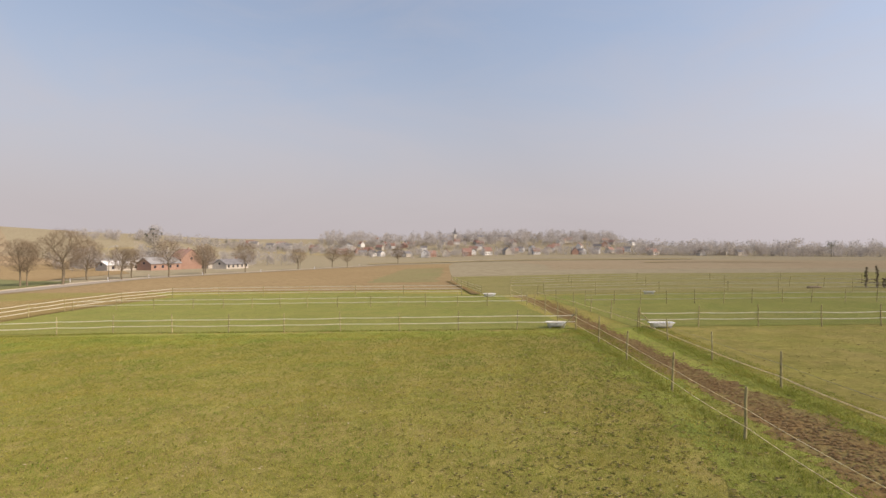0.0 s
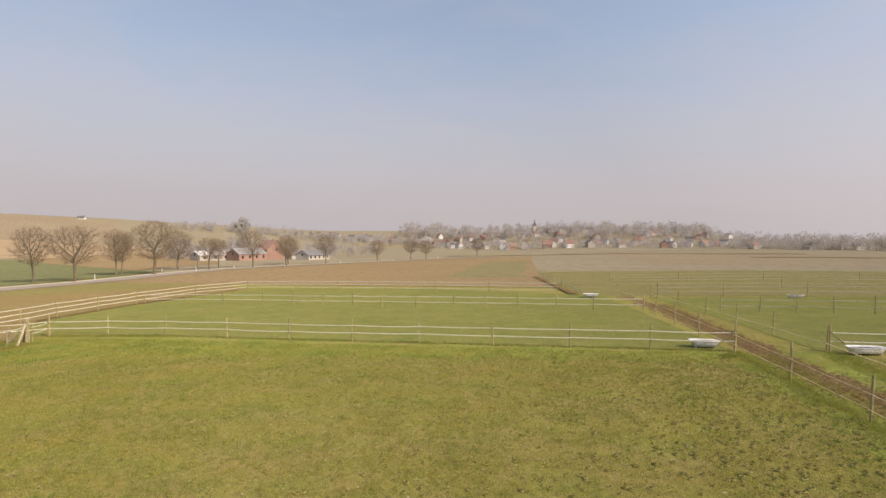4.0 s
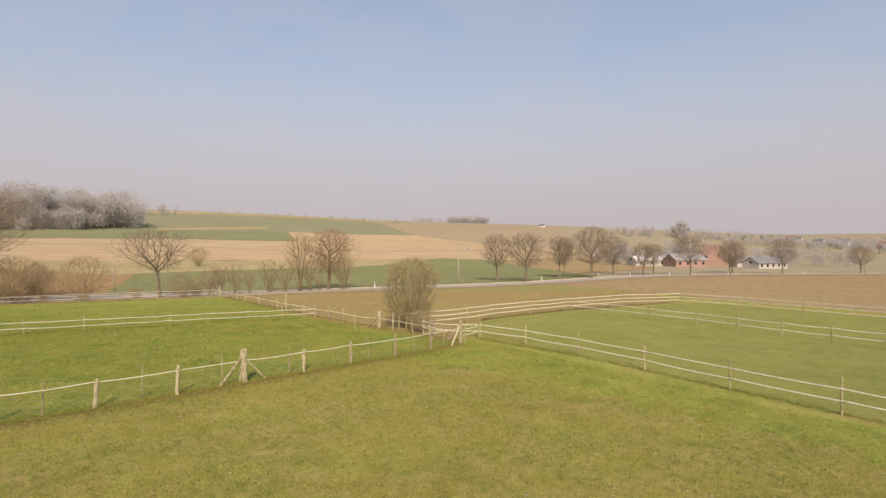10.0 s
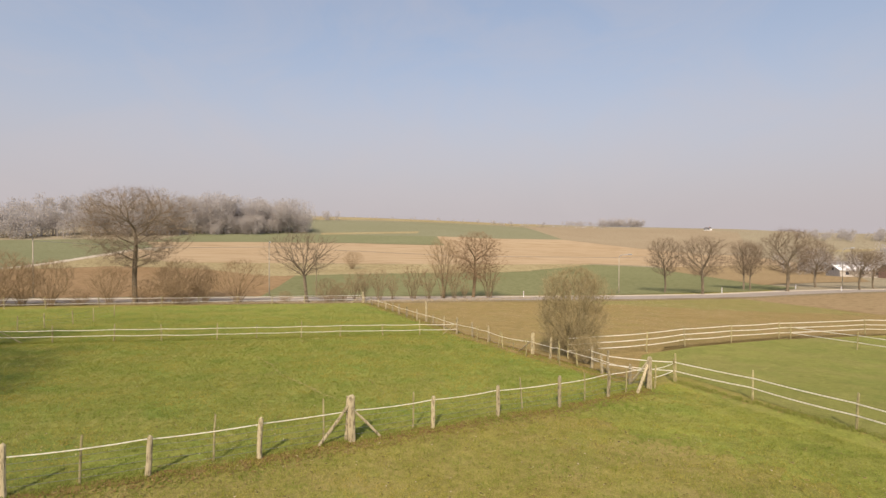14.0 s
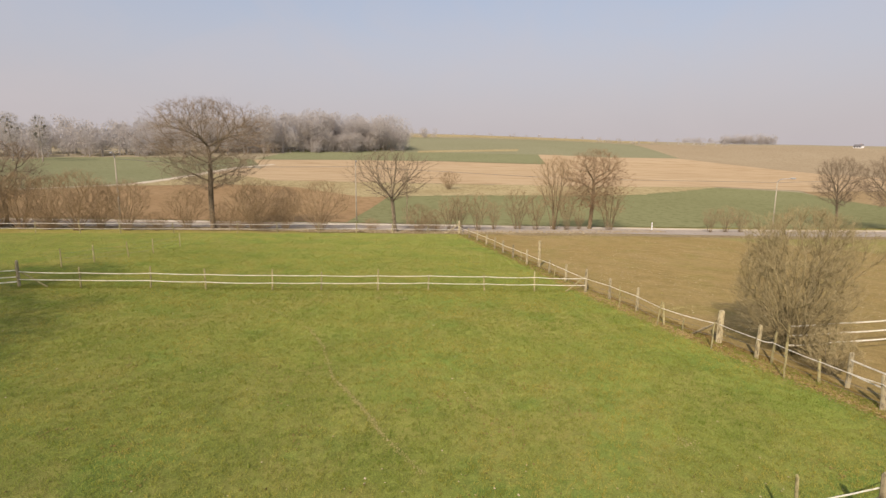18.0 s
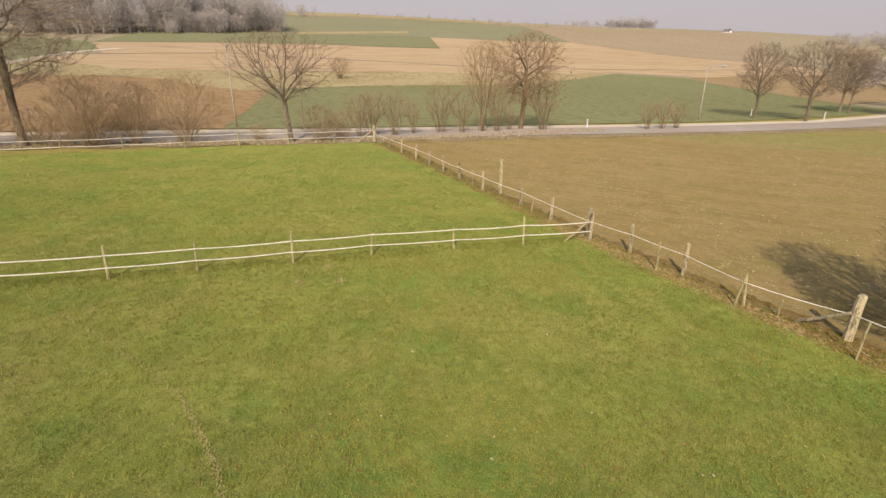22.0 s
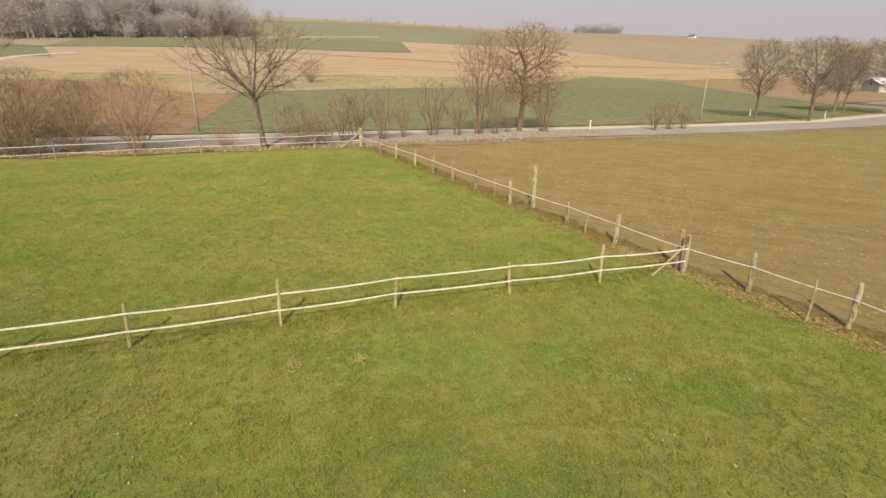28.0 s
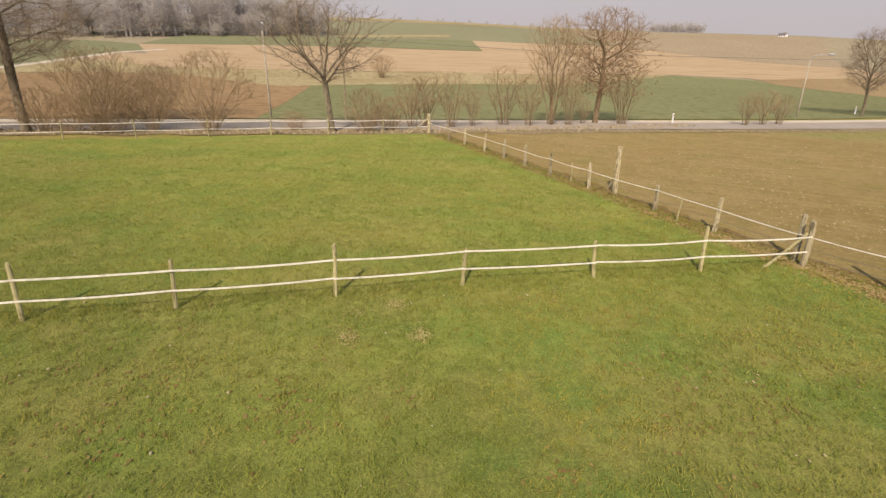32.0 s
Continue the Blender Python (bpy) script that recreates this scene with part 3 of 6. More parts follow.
def drape(a, b, n, m, lift, ragged=0.0, tuck=0.0):
    """A sheet laid on the land between the lines a and b (lists of x, y), n steps along and m across; ragged: how far its long edges wander; tuck: how deep its edges go into the ground."""
    def along(line):
        line = np.array(line, float)
        s = np.concatenate([[0], np.cumsum(np.hypot(*np.diff(line, axis=0).T))])
        q = np.linspace(0, s[-1], n + 1)
        return np.stack([np.interp(q, s, line[:, 0]), np.interp(q, s, line[:, 1])], 1)
    a, b = along(a), along(b)
    if ragged:
        wide = (b - a) / np.maximum(np.hypot(*(b - a).T), 0.01)[:, None]
        wander = [np.array([noise.noise((q[0] * 0.9 + s, q[1] * 0.9, s)) + 0.8 * noise.noise((q[0] * 2.7, q[1] * 2.7 + s, s)) for q in line])[:, None] for line, s in ((a, 3.0), (b, 11.0))]
        a, b = a + wide * wander[0] * ragged, b + wide * wander[1] * ragged
    w = np.linspace(0, 1, m + 1)[None, :, None]
    p = (a[:, None] * (1 - w) + b[:, None] * w).reshape(-1, 2)
    z = land(p[:, 0], p[:, 1]) + lift
    if tuck:
        rim = np.zeros((n + 1, m + 1), bool)
        rim[[0, -1]], rim[:, [0, -1]] = True, True
        z = z - tuck * rim.ravel()
    faces = [(i * (m + 1) + j, i * (m + 1) + j + 1, (i + 1) * (m + 1) + j + 1, (i + 1) * (m + 1) + j) for i in range(n) for j in range(m)]
    (x0, y0), (x1, y1), (x2, y2) = p[0], p[1], p[m + 1]
    if (x1 - x0) * (y2 - y0) - (y1 - y0) * (x2 - x0) < 0:
        faces = [f[::-1] for f in faces]
    return np.column_stack([p, z]).tolist(), faces


# ---- the ground, one sheet to the horizon ----
def lines(*runs, end=2600):
    """Grid lines: runs of (from, to, step), then ever wider steps out to the horizon."""
    mid = np.unique(np.concatenate([np.arange(a, b + s / 2, s) for a, b, s in runs]))
    far = [8.0]
    while far[-1] < end:
        far.append(far[-1] * 1.22 + 8)
    far = np.array(far)
    return np.concatenate([(mid[0] - far)[::-1], mid, mid[-1] + far])


gx, gy = lines((-645, -125, 8), (-125, 80, 1), (88, 320, 8)), lines((-240, -48, 8), (-40, 110, 1), (118, 662, 8))
GX, GY = np.meshgrid(gx, gy)
gz = land(GX.ravel(), GY.ravel()) - 0.02
nx = len(gx)
ground_faces = [(j * nx + i, j * nx + i + 1, (j + 1) * nx + i + 1, (j + 1) * nx + i) for j in range(len(gy) - 1) for i in range(nx - 1)]
ground_mesh = data("ground", np.column_stack([GX.ravel(), GY.ravel(), gz]).tolist(), ground_faces, PASTURE, True)
ground_mesh.materials.append(FAR_GREEN)
ground = tagged(new("ground", ground_mesh), "rolling pasture of short olive green grass", "ground", kind="structure")

FENCE_B = [(-28.0, -12.3), (-28.3, -9.3), (-28.5, -6.3), (-28.7, -3.4), (-28.8, -0.4), (-28.9, 2.6), (-29.0, 5.6), (-29.1, 8.5), (-29.3, 11.4), (-29.9, 14.5), (-30.5, 17.4), (-31.3, 20.3),
           (-32.0, 23.3), (-32.8, 26.2), (-33.3, 29.2), (-34.4, 32.3), (-35.3, 35.2)]

cx = (GX[:-1, :-1] + GX[1:, 1:]).ravel() / 2
cy = (GY[:-1, :-1] + GY[1:, 1:]).ravel() / 2
ground_mesh.polygons.foreach_set("material_index", (((cx < -106) | (cy > 120) | (cx > 120)) * 1).astype("i").tolist())

ROAD = [(-86, -330), (-90, -150), (-91, -60), (-91, -20), (-90.6, 5), (-90.4, 25), (-90.3, 45), (-88.8, 70), (-89.5, 95), (-94.4, 118), (-97.3, 140), (-94.8, 160), (-86, 182), (-70, 218), (-48, 266), (-15, 325), (60, 420), (160, 520)]


def beside(line, d):
    """The line moved d metres to its right."""
    line = np.array(line, float)
    t = np.gradient(line, axis=0)
    t /= np.hypot(*t.T)[:, None]
    return np.column_stack([line[:, 0] + t[:, 1] * d, line[:, 1] - t[:, 0] * d]).tolist()


def setting(name, shape, material, label, category):
    return tagged(part(name, shape, material, smooth=True), label, category, kind="structure")


setting("road", drape(beside(ROAD, -2.9), beside(ROAD, 2.9), 260, 4, 0.06), ASPHALT, "two-lane country road of worn grey asphalt", "road")
setting("verge_near", drape(beside(ROAD, 2.8), beside(ROAD, 5.3), 520, 5, 0.03, 0.9), VERGE, "ragged verge of dead grass and earth beside the road", "verge")
setting("cycle_path", drape(beside(ROAD, -5.2), beside(ROAD, -2.9), 260, 2, 0.05, 0.2), GRAVEL, "pale gravel path along the country road", "path")
setting("lane", drape([(8.75, -15), (8.7, 8), (8.6, 15), (8.75, 20), (8.2, 26), (7.9, 32), (7.6, 38), (6.9, 47), (5.7, 58), (4.6, 68)], [(11.3, -15), (11.15, 15), (10.95, 19), (10.1, 23), (9.7, 27), (9.3, 34), (9.3, 38), (8.7, 47), (7.4, 58), (6.0, 68)], 900, 10, -0.006, 0.55), MUD,
        "muddy horse lane of trampled brown earth", "lane")

# fields, each a sheet of its own crop or soil
NORTH = [(-85.8, 28.4), (-75, 29.8), (-64, 31.0), (-55, 31.8), (-44.3, 33.6), (-40.5, 34.5), (-37.0, 35.0)]
setting("meadow_west", drape([(-28.2, -40)] + FENCE_B, [(-79, -40), (-81.2, -15), (-85.8, 28.4), (-64, 31.0), (-55, 31.8), (-44.3, 33.6), (-37, 35)], 90, 40, 0.0), MEADOW,
        "bright green horse paddock of short grass", "paddock")
setting("meadow_north", drape([(-37, 39), (-28, 38.7), (-10, 38.2), (7.0, 37.8)], [(-47, 58), (-44.5, 78.8), (-20, 78.6), (3.0, 69)], 60, 50, 0.0), OLD_MEADOW, "green paddock behind white tape fences", "paddock")
setting("meadow_north_corner", drape([(-37, 39), (-40.3, 45.3), (-43.7, 51.7), (-47, 58)], [(-38.6, 37.0), (-43.4, 41.0), (-45.4, 47), (-47.0, 58.1)], 40, 8, 0.004), OLD_MEADOW, "green corner of the fenced north paddock", "paddock")
setting("meadow_east", drape([(11.2, 38.5), (10.3, 48), (9.0, 57), (7.6, 67)], [(75, 36), (75, 48), (75, 57), (75, 68)], 40, 60, 0.0), OLD_MEADOW, "green horse paddock beyond the lane", "paddock")
setting("paddock_east", drape([(12.7, -10), (12.5, 10), (12.1, 26), (11.9, 38)], [(75, -10), (75, 10), (75, 24), (75, 35)], 90, 60, 0.0, 0.5), TRODDEN, "trodden olive green paddock beside the lane", "paddock")
setting("pasture_far", drape([(1.2, 69), (-1.5, 86), (-4.6, 104), (-6, 122)], [(122, 64), (122, 86), (122, 104), (122, 122)], 30, 50, 0.004), ROUGH_GRASS, "rough olive pasture beyond the paddocks", "pasture")
setting("lush_edge_north", drape([(-33.2, 28.8), (-26, 32.2), (-12, 34.2), (6.5, 35.0)], [(-36.2, 37.4), (-28, 38.4), (-10, 38.0), (6.9, 37.5)], 300, 6, -0.012, 1.3), LUSH, "fresh bright green grass along the fence", "grass")
setting("lush_edge_lane", drape([(6.2, -10), (6.0, 10), (6.3, 26), (6.0, 37)], [(8.8, -10), (8.8, 10), (8.8, 20), (8.2, 26), (7.6, 37.4)], 200, 5, -0.012, 0.6), LUSH, "fresh bright green grass beside the lane", "grass")
setting("lush_edge_lane_east", drape([(10.6, -10), (10.6, 10), (9.6, 26), (9.2, 38)], [(12.9, -10), (12.7, 10), (12.3, 26), (12.2, 38)], 200, 5, -0.012, 0.6), LUSH, "fresh green grass beside the muddy lane", "grass")
setting("lush_edge_paddock", drape([(-81, 28.3), (-64, 30.4), (-55, 31.2), (-44.3, 32.9), (-37.4, 33.6)], [(-80, 27.6), (-64, 29.2), (-55, 29.6), (-44.3, 30.9), (-37.6, 31.6)], 300, 6, 0.012, 0.9), LUSH_MEADOW, "lush green grass along the boundary fence", "grass")
setting("field_stubble", drape(beside(NORTH, -0.6), [(-88.5, 35), (-91, 45), (-93, 70), (-93, 95), (-60, 90), (-46.5, 77), (-48.2, 60), (-46, 45)], 70, 40, 0.0), STUBBLE,
        "bare field of trodden brown stubble", "field")
setting("field_fringe", drape([(-87.0, 58), (-86.5, 70), (-85.8, 84), (-82, 96)], [(-80, 60), (-73, 68), (-66, 76), (-60, 86)], 60, 8, 0.012, 2.2), FRINGE, "thin olive green regrowth along the road", "field")
setting("field_tilled", drape([(-94, 93), (-95, 130), (-88, 160), (-78, 185), (-60, 222), (-42, 260)], [(-2, 80), (-5, 110), (-7, 140), (-10, 190), (-12, 225), (-12, 262)], 70, 50, 0.02), TILLED,
        "brown tilled field of bare earth", "field")
setting("field_sprouting", drape([(-22, 104), (-26, 190)], [(-8, 102), (-12, 190)], 40, 6, 0.035, 1.6), FALLOW_GREEN, "strip of green sprouting corn in brown field", "field")
setting("field_wheat_road", drape([(-96.4, 13), (-96.2, 45), (-95.6, 80), (-99, 108), (-104, 126), (-108, 134)], [(-154, 14), (-166, 33), (-175, 60), (-180, 87), (-220, 149), (-208, 174), (-149, 155), (-118, 134)], 60, 30, 0.05), WHEAT,
        "green field of young winter wheat beyond the road", "field")
setting("field_edge_dry", drape([(-154, 14), (-166, 33), (-175, 60), (-180, 87), (-200, 119), (-219.5, 148)], [(-212, -19), (-214, 25), (-216, 73), (-216, 104), (-223, 150)], 80, 8, 0.08, 2.5), DRY_GRASS, "pale strip of dry grass between fields", "field")
setting("field_straw", drape([(-212, -19), (-213, 9), (-215, 37), (-216, 73), (-216, 104), (-223, 151), (-214, 178)], [(-333, -54), (-340, -10), (-347, 55), (-344, 118), (-404, 181), (-414, 245), (-347, 285)], 80, 30, 0.10), STRAW,
        "pale straw-coloured harvested field on the slope", "field")
setting("field_straw_end", drape([(-214, 178), (-347, 285)], [(-209, 178), (-226, 243), (-224, 296), (-300, 328)], 30, 12, 0.10), STRAW, "far end of pale harvested field", "field")
setting("field_straw_corner", drape([(-235, -47), (-212, -19)], [(-272, -43), (-264, -34)], 12, 8, 0.10), STRAW, "corner of pale harvested field beside the track", "field")
setting("field_straw_upper", drape([(-344, 118), (-370, 165)], [(-408, 131), (-410, 185)], 12, 10, 0.12), STRAW, "corner of pale straw-coloured field", "field")
setting("field_red", drape([(-96.5, -75), (-97, -30), (-96.6, 14.5)], [(-150, -66), (-187, -50), (-198, -33), (-192, -7), (-163, 21)], 60, 24, 0.07, 1.0), RED_EARTH, "ploughed field of reddish brown earth", "field")
setting("field_wheat_south", drape([(-100, -110), (-140, -76), (-190, -57), (-209, -53), (-270, -46), (-291, -36)], [(-290, -190), (-345, -166), (-346, -108), (-350, -85), (-345, -70), (-335, -56)], 50, 30, 0.08), HILL_WHEAT, "green wheat field rising to the woods", "field")
setting("farm_track", drape([(-99, -104), (-141, -71), (-190, -54), (-209, -50), (-270, -43), (-291, -33)], [(-99, -108), (-141, -74), (-190, -57.5), (-209, -53.5), (-270, -47), (-295, -36)], 90, 1, 0.15, 0.6), GRAVEL, "pale farm track between fields", "track")
setting("field_dry_south", drape([(-150, -66), (-187, -50), (-198, -33), (-192, -7)], [(-190, -54), (-235, -47), (-225, -30), (-212, -19)], 30, 6, 0.11, 2.0), DRY_GRASS, "rough dry grass between ploughed fields", "field")
setting("field_wheat_ridge", drape([(-335, -54), (-340, -10), (-348, 55), (-345, 118)], [(-398, -40), (-398, 0), (-400, 42), (-408, 131)], 24, 10, 0.13), HILL_WHEAT, "green wheat field on the ridge", "field")
setting("field_green_crest", drape([(-398, -40), (-398, 0), (-400, 42), (-409, 134), (-404, 181), (-414, 245)], [(-556, -30), (-556, 30), (-580, 100), (-590, 160), (-590, 220), (-570, 280)], 40, 16, 0.14), CREST_GREEN, "green crop field below the crest", "field")
setting("field_pale_ridge", drape([(-398, 42), (-430, 121)], [(-412, 43), (-449, 127)], 12, 3, 0.17), DRY_GRASS, "pale green strip on the ridge", "field")
setting("field_tilled_ridge", drape([(-413, 243), (-372, 268), (-346, 283), (-299, 327)], [(-572, 282), (-620, 440), (-560, 500), (-480, 500)], 40, 30, 0.12), FALLOW, "brown fallow field near the ridge", "field")
setting("field_tilled_row", drape([(-118, 134), (-125, 160), (-127, 185)], [(-208, 176), (-226, 243), (-220, 300)], 30, 16, 0.09), TILLED, "brown field behind the roadside trees", "field")
setting("field_dry_crest", drape([(-560, 20), (-600, 100), (-600, 220), (-600, 330)], [(-600, 20), (-650, 100), (-650, 220), (-650, 340)], 40, 6, 0.2), DRY_GRASS, "pale dry grass along the ridge", "field")
setting("field_stubble_far", drape([(15, 150), (20, 210), (10, 290)], [(240, 130), (250, 190), (240, 280)], 30, 30, 0.05, 4.0, 0.5), FALLOW, "olive brown fallow field on the plain", "field")
setting("field_pale_far", drape([(70, 225), (105, 230)], [(75, 240), (150, 195)], 20, 4, 0.2), DRY_GRASS, "pale patch of dry grass on the plain", "field")
setting("field_pale_slope", drape([(-342, 445), (-318, 515)], [(-333, 433), (-312, 498)], 16, 3, 0.15), DRY_GRASS, "pale strip of dry grass on the far slope", "field")
setting("field_pale_bend", drape([(-234, 572), (-150, 632)], [(-226, 552), (-142, 588)], 16, 3, 0.15), DRY_GRASS, "pale field on the far slope", "field")
setting("field_dry_village", drape([(-60, 285), (20, 300), (120, 300)], [(-64, 310), (20, 325), (130, 330)], 24, 4, 0.2), DRY_GRASS, "pale dry field below the village", "field")
setting("soil_strip_paddock", drape(beside(FENCE_B, -0.15), beside(FENCE_B, 0.35), 260, 2, 0.006, 0.22), BARE_SOIL, "strip of worn bare soil under the fence", "soil")
setting("soil_strip_north", drape(beside(NORTH, -0.8), beside(NORTH, 0.45), 420, 4, 0.006, 0.28), BARE_SOIL, "strip of bare soil under the fence", "soil")


# ---- fences ----
def post_shape(r, h, seed, sides=8):
    rnd = random.Random(seed)
    path = [(rnd.uniform(-0.012, 0.012), rnd.uniform(-0.012, 0.012), h * s) for s in (-0.12, 0.0, 0.35, 0.7, 0.96, 1.0)]
    verts, faces = tube(path, [r * 1.06, r * 1.04, r, r * 0.97, r * 0.93, r * 0.6], sides)
    return verts, faces


POST_DATA = {}
for post_kind, (r, mat) in {"thick": (0.078, WOOD), "slim": (0.045, SLIM_WOOD), "stake": (0.032, SLIM_WOOD), "big": (0.125, WOOD)}.items():
    POST_DATA[post_kind] = []
    for s in range(4):
        v, f = post_shape(r, 1.0, s + 11 * len(post_kind))
        POST_DATA[post_kind].append(data("post", v, f, mat, False))


def ribbon(a, b, width, thick, sag):
    """Tape or wire from a to b, with a slight sag."""
    a, b = Vector(a), Vector(b)
    side = Vector((-(b - a).y, (b - a).x, 0)).normalized() * thick / 2
    verts, faces, n = [], [], 4
    for i in range(n + 1):
        s = i / n
        p = a.lerp(b, s) - Vector((0, 0, sag * 4 * s * (1 - s)))
        for q in (-side, side):
            verts += [p + q + Vector((0, 0, -width / 2)), p + q + Vector((0, 0, width / 2))]
    for i in range(n):
        o, u = 4 * i, 4 * i + 4
        faces += [(o, o + 1, u + 1, u), (o + 2, u + 2, u + 3, o + 3), (o + 1, o + 3, u + 3, u + 1), (o, u, u + 2, o + 2)]
    return verts, faces


fence_rnd = random.Random(5)


def fence(label, posts, kinds="slim", height=1.25, tapes=(0.62, 1.12), tape=TAPE, width=0.045, wires=(), lean=2.0, group="fences", skip=(), thick=0.008):
    """posts: list of (x, y) or (x, y, kind, height). Tapes and wires run between the main posts."""
    x0, y0 = posts[0][:2]
    ob = thing("fence", label, "fence", x0, y0, group=group)
    base = ob.matrix_world.translation
    for p in posts:
        k, h = (p[2] if len(p) > 2 else kinds), (p[3] if len(p) > 3 else height * fence_rnd.uniform(0.94, 1.06))
        at = Vector((p[0], p[1], float(land(p[0], p[1])))) - base
        q = part("post", fence_rnd.choice(POST_DATA[k]), None, ob)
        q.matrix_basis = Matrix.Translation(at) @ pose(0, 0, 0, fence_rnd.gauss(0, lean) * (0.25 if k == "big" else 1), fence_rnd.gauss(0, lean) * (0.25 if k == "big" else 1), fence_rnd.uniform(0, 360)) @ Matrix.Diagonal((1, 1, h, 1))
    main = [p for p in posts if len(p) < 3 or p[2] != "stake"]
    for i, (a, b) in enumerate(zip(main, main[1:])):
        if i in skip:
            continue
        pa, pb = (Vector((p[0], p[1], float(land(p[0], p[1])))) - base for p in (a, b))
        off = Vector((-(pb - pa).y, (pb - pa).x, 0)).normalized() * (0.135 if kinds == "big" else 0.10 if kinds == "thick" else 0.055)
        for z in tapes:
            up = Vector((0, 0, z)) + off
            part("tape", ribbon(pa + up + Vector((0, 0, fence_rnd.uniform(-0.02, 0.02))), pb + up, width, thick, fence_rnd.uniform(0.01, 0.05)), tape, ob)
        for z in wires:
            up = Vector((0, 0, z)) + off
            part("wire", ribbon(pa + up, pb + up, 0.008, 0.008, 0.02), WIRE, ob)
    return ob


def brace(ob, foot, head, r=0.055, mat=WOOD):
    """A slanting prop of a strainer post, between two points of the world."""
    base = ob.matrix_world.translation
    part("brace", tube([Vector(foot) - base, Vector(foot).lerp(Vector(head), 0.5) - base + Vector((0.01, 0.02, 0)), Vector(head) - base], [r, r * 0.97, r * 0.9], 7), mat, ob)


def gp(x, y, up=0.0):
    return Vector((x, y, float(land(x, y)) + up))


# paddock fence of thick split posts with one white tape and wire netting
b_posts = [(x, y, "big", 1.55) if i in (11, 16) else (x, y, "thick", 1.15 + 0.09 * ((i * 7) % 3)) for i, (x, y) in enumerate(FENCE_B)]
for x, y, h in ((-29.75, 12.9, 1.3), (-30.55, 16.1, 1.4), (-31.75, 19.4, 1.35), (-33.35, 27.5, 1.35), (-33.95, 30.8, 1.3), (-34.75, 33.5, 1.2), (-32.15, 22.6, 1.35)):
    b_posts.append((x, y, "stake", h))
fence_b = fence("paddock fence of thick weathered wooden posts with one white tape", b_posts, "thick", 1.2, (1.0,), TAPE, 0.030, (0.2, 0.4, 0.6, 0.8), 2.5)
brace(fence_b, gp(-31.12, 19.2), gp(-31.3, 20.2, 1.25))
brace(fence_b, gp(-31.6, 21.3), gp(-31.3, 20.4, 1.0), 0.045)
brace(fence_b, gp(-31.45, 20.12, 0.0), gp(-31.42, 20.18, 1.5), 0.06)
brace(fence_b, gp(-34.6, 34.0), gp(-35.3, 35.1, 1.2), 0.07)
brace(fence_b, gp(-36.4, 35.9), gp(-35.4, 35.2, 1.1), 0.07)
brace(fence_b, gp(-36.6, 35.1), gp(-35.4, 35.15, 1.25), 0.06)
fence("short white tape tying the corner posts together", [(-35.2, 35.45, "slim", 1.15), (-36.25, 37.5, "slim", 1.2)], "slim", 1.2, (0.55, 0.95), TAPE, 0.036)

fence("two-strand white tape fence on slim wooden posts", [(7.05, 37.7), (2.9, 37.8), (-1.3, 37.9), (-5.6, 37.95), (-10.05, 38.2), (-14.3, 38.2), (-18.6, 38.3), (-23.2, 38.6), (-28.0, 38.7), (-32.4, 38.5), (-36.3, 37.65), (-38.65, 35.15, "thick", 1.35), (-40.3, 35.2, "thick", 1.25)],
                "slim", 1.4, (0.55, 1.0), TAPE, 0.046)
fence_lane_west = fence("tape fence on slim round posts along muddy lane", [(7.7, -12), (7.65, -6.5), (7.65, -1), (7.65, 4.5), (7.6, 10), (7.6, 15.3), (7.5, 20.6), (7.4, 26.4), (7.25, 31.7), (6.98, 37.55), (6.45, 42.4), (6.1, 47.4), (5.7, 52.5), (5.0, 58.5), (4.2, 66)],
                        "slim", 1.5, (0.40, 0.90), SUN_TAPE, 0.016, thick=0.008)
fence_lane_east = fence("white tape fence on slim round posts along muddy lane", [(11.8, -12), (11.8, -6), (11.8, 0), (11.8, 5), (11.75, 10.2), (11.7, 15.5), (11.7, 20.9), (11.45, 26.3), (11.4, 32.1), (11.45, 38.2), (10.9, 43.4), (10.3, 48.2), (9.7, 53.5), (8.8, 59), (7.6, 66)],
                         "slim", 1.4, (0.45,), SUN_TAPE, 0.044, (0.95,), thick=0.010)
brace(fence_lane_east, gp(12.7, 38.1), gp(11.5, 38.2, 1.15), 0.04, SLIM_WOOD)
brace(fence_lane_west, gp(5.9, 37.7), gp(6.95, 37.6, 1.1), 0.04, SLIM_WOOD)
fence("two-strand white tape fence across the east paddock", [(11.6, 38.2), (15.6, 38.0), (19.5, 37.7), (23.4, 37.2), (27.1, 37.0), (31.0, 36.8), (35.0, 36.6), (39, 36.4), (43, 36.2), (47, 36)], "slim", 1.5, (0.55, 0.98), TAPE, 0.046)
fence("two-strand tape fence across the far east paddock", [(11.1, 54.6), (14.0, 54.6), (16.6, 54.4), (19.1, 54.2), (21.7, 53.9), (24.4, 53.6), (27.0, 53.4), (29.8, 53.3), (32.6, 53.4), (35.8, 53.5), (38.8, 53.6), (42.0, 53.8), (44.8, 53.9), (48.5, 54.2), (52, 54.4), (56, 54.6)],
      "slim", 1.4, (0.5, 1.0), DULL_TAPE)
fence("tape fence before the overgrown hut", [(8.5, 67), (15, 67.5), (23.0, 68), (31, 67), (37, 67), (46, 67.5), (52, 66), (58, 63.5), (66, 62)], "slim", 1.5, (0.6, 1.05), DULL_TAPE)
fence("tape fence on the far side of the paddocks", [(5, 78), (14, 79), (25, 79.5), (36, 79), (44, 77), (48, 76), (54, 74.5)], "slim", 1.5, (0.6, 1.1), DULL_TAPE)
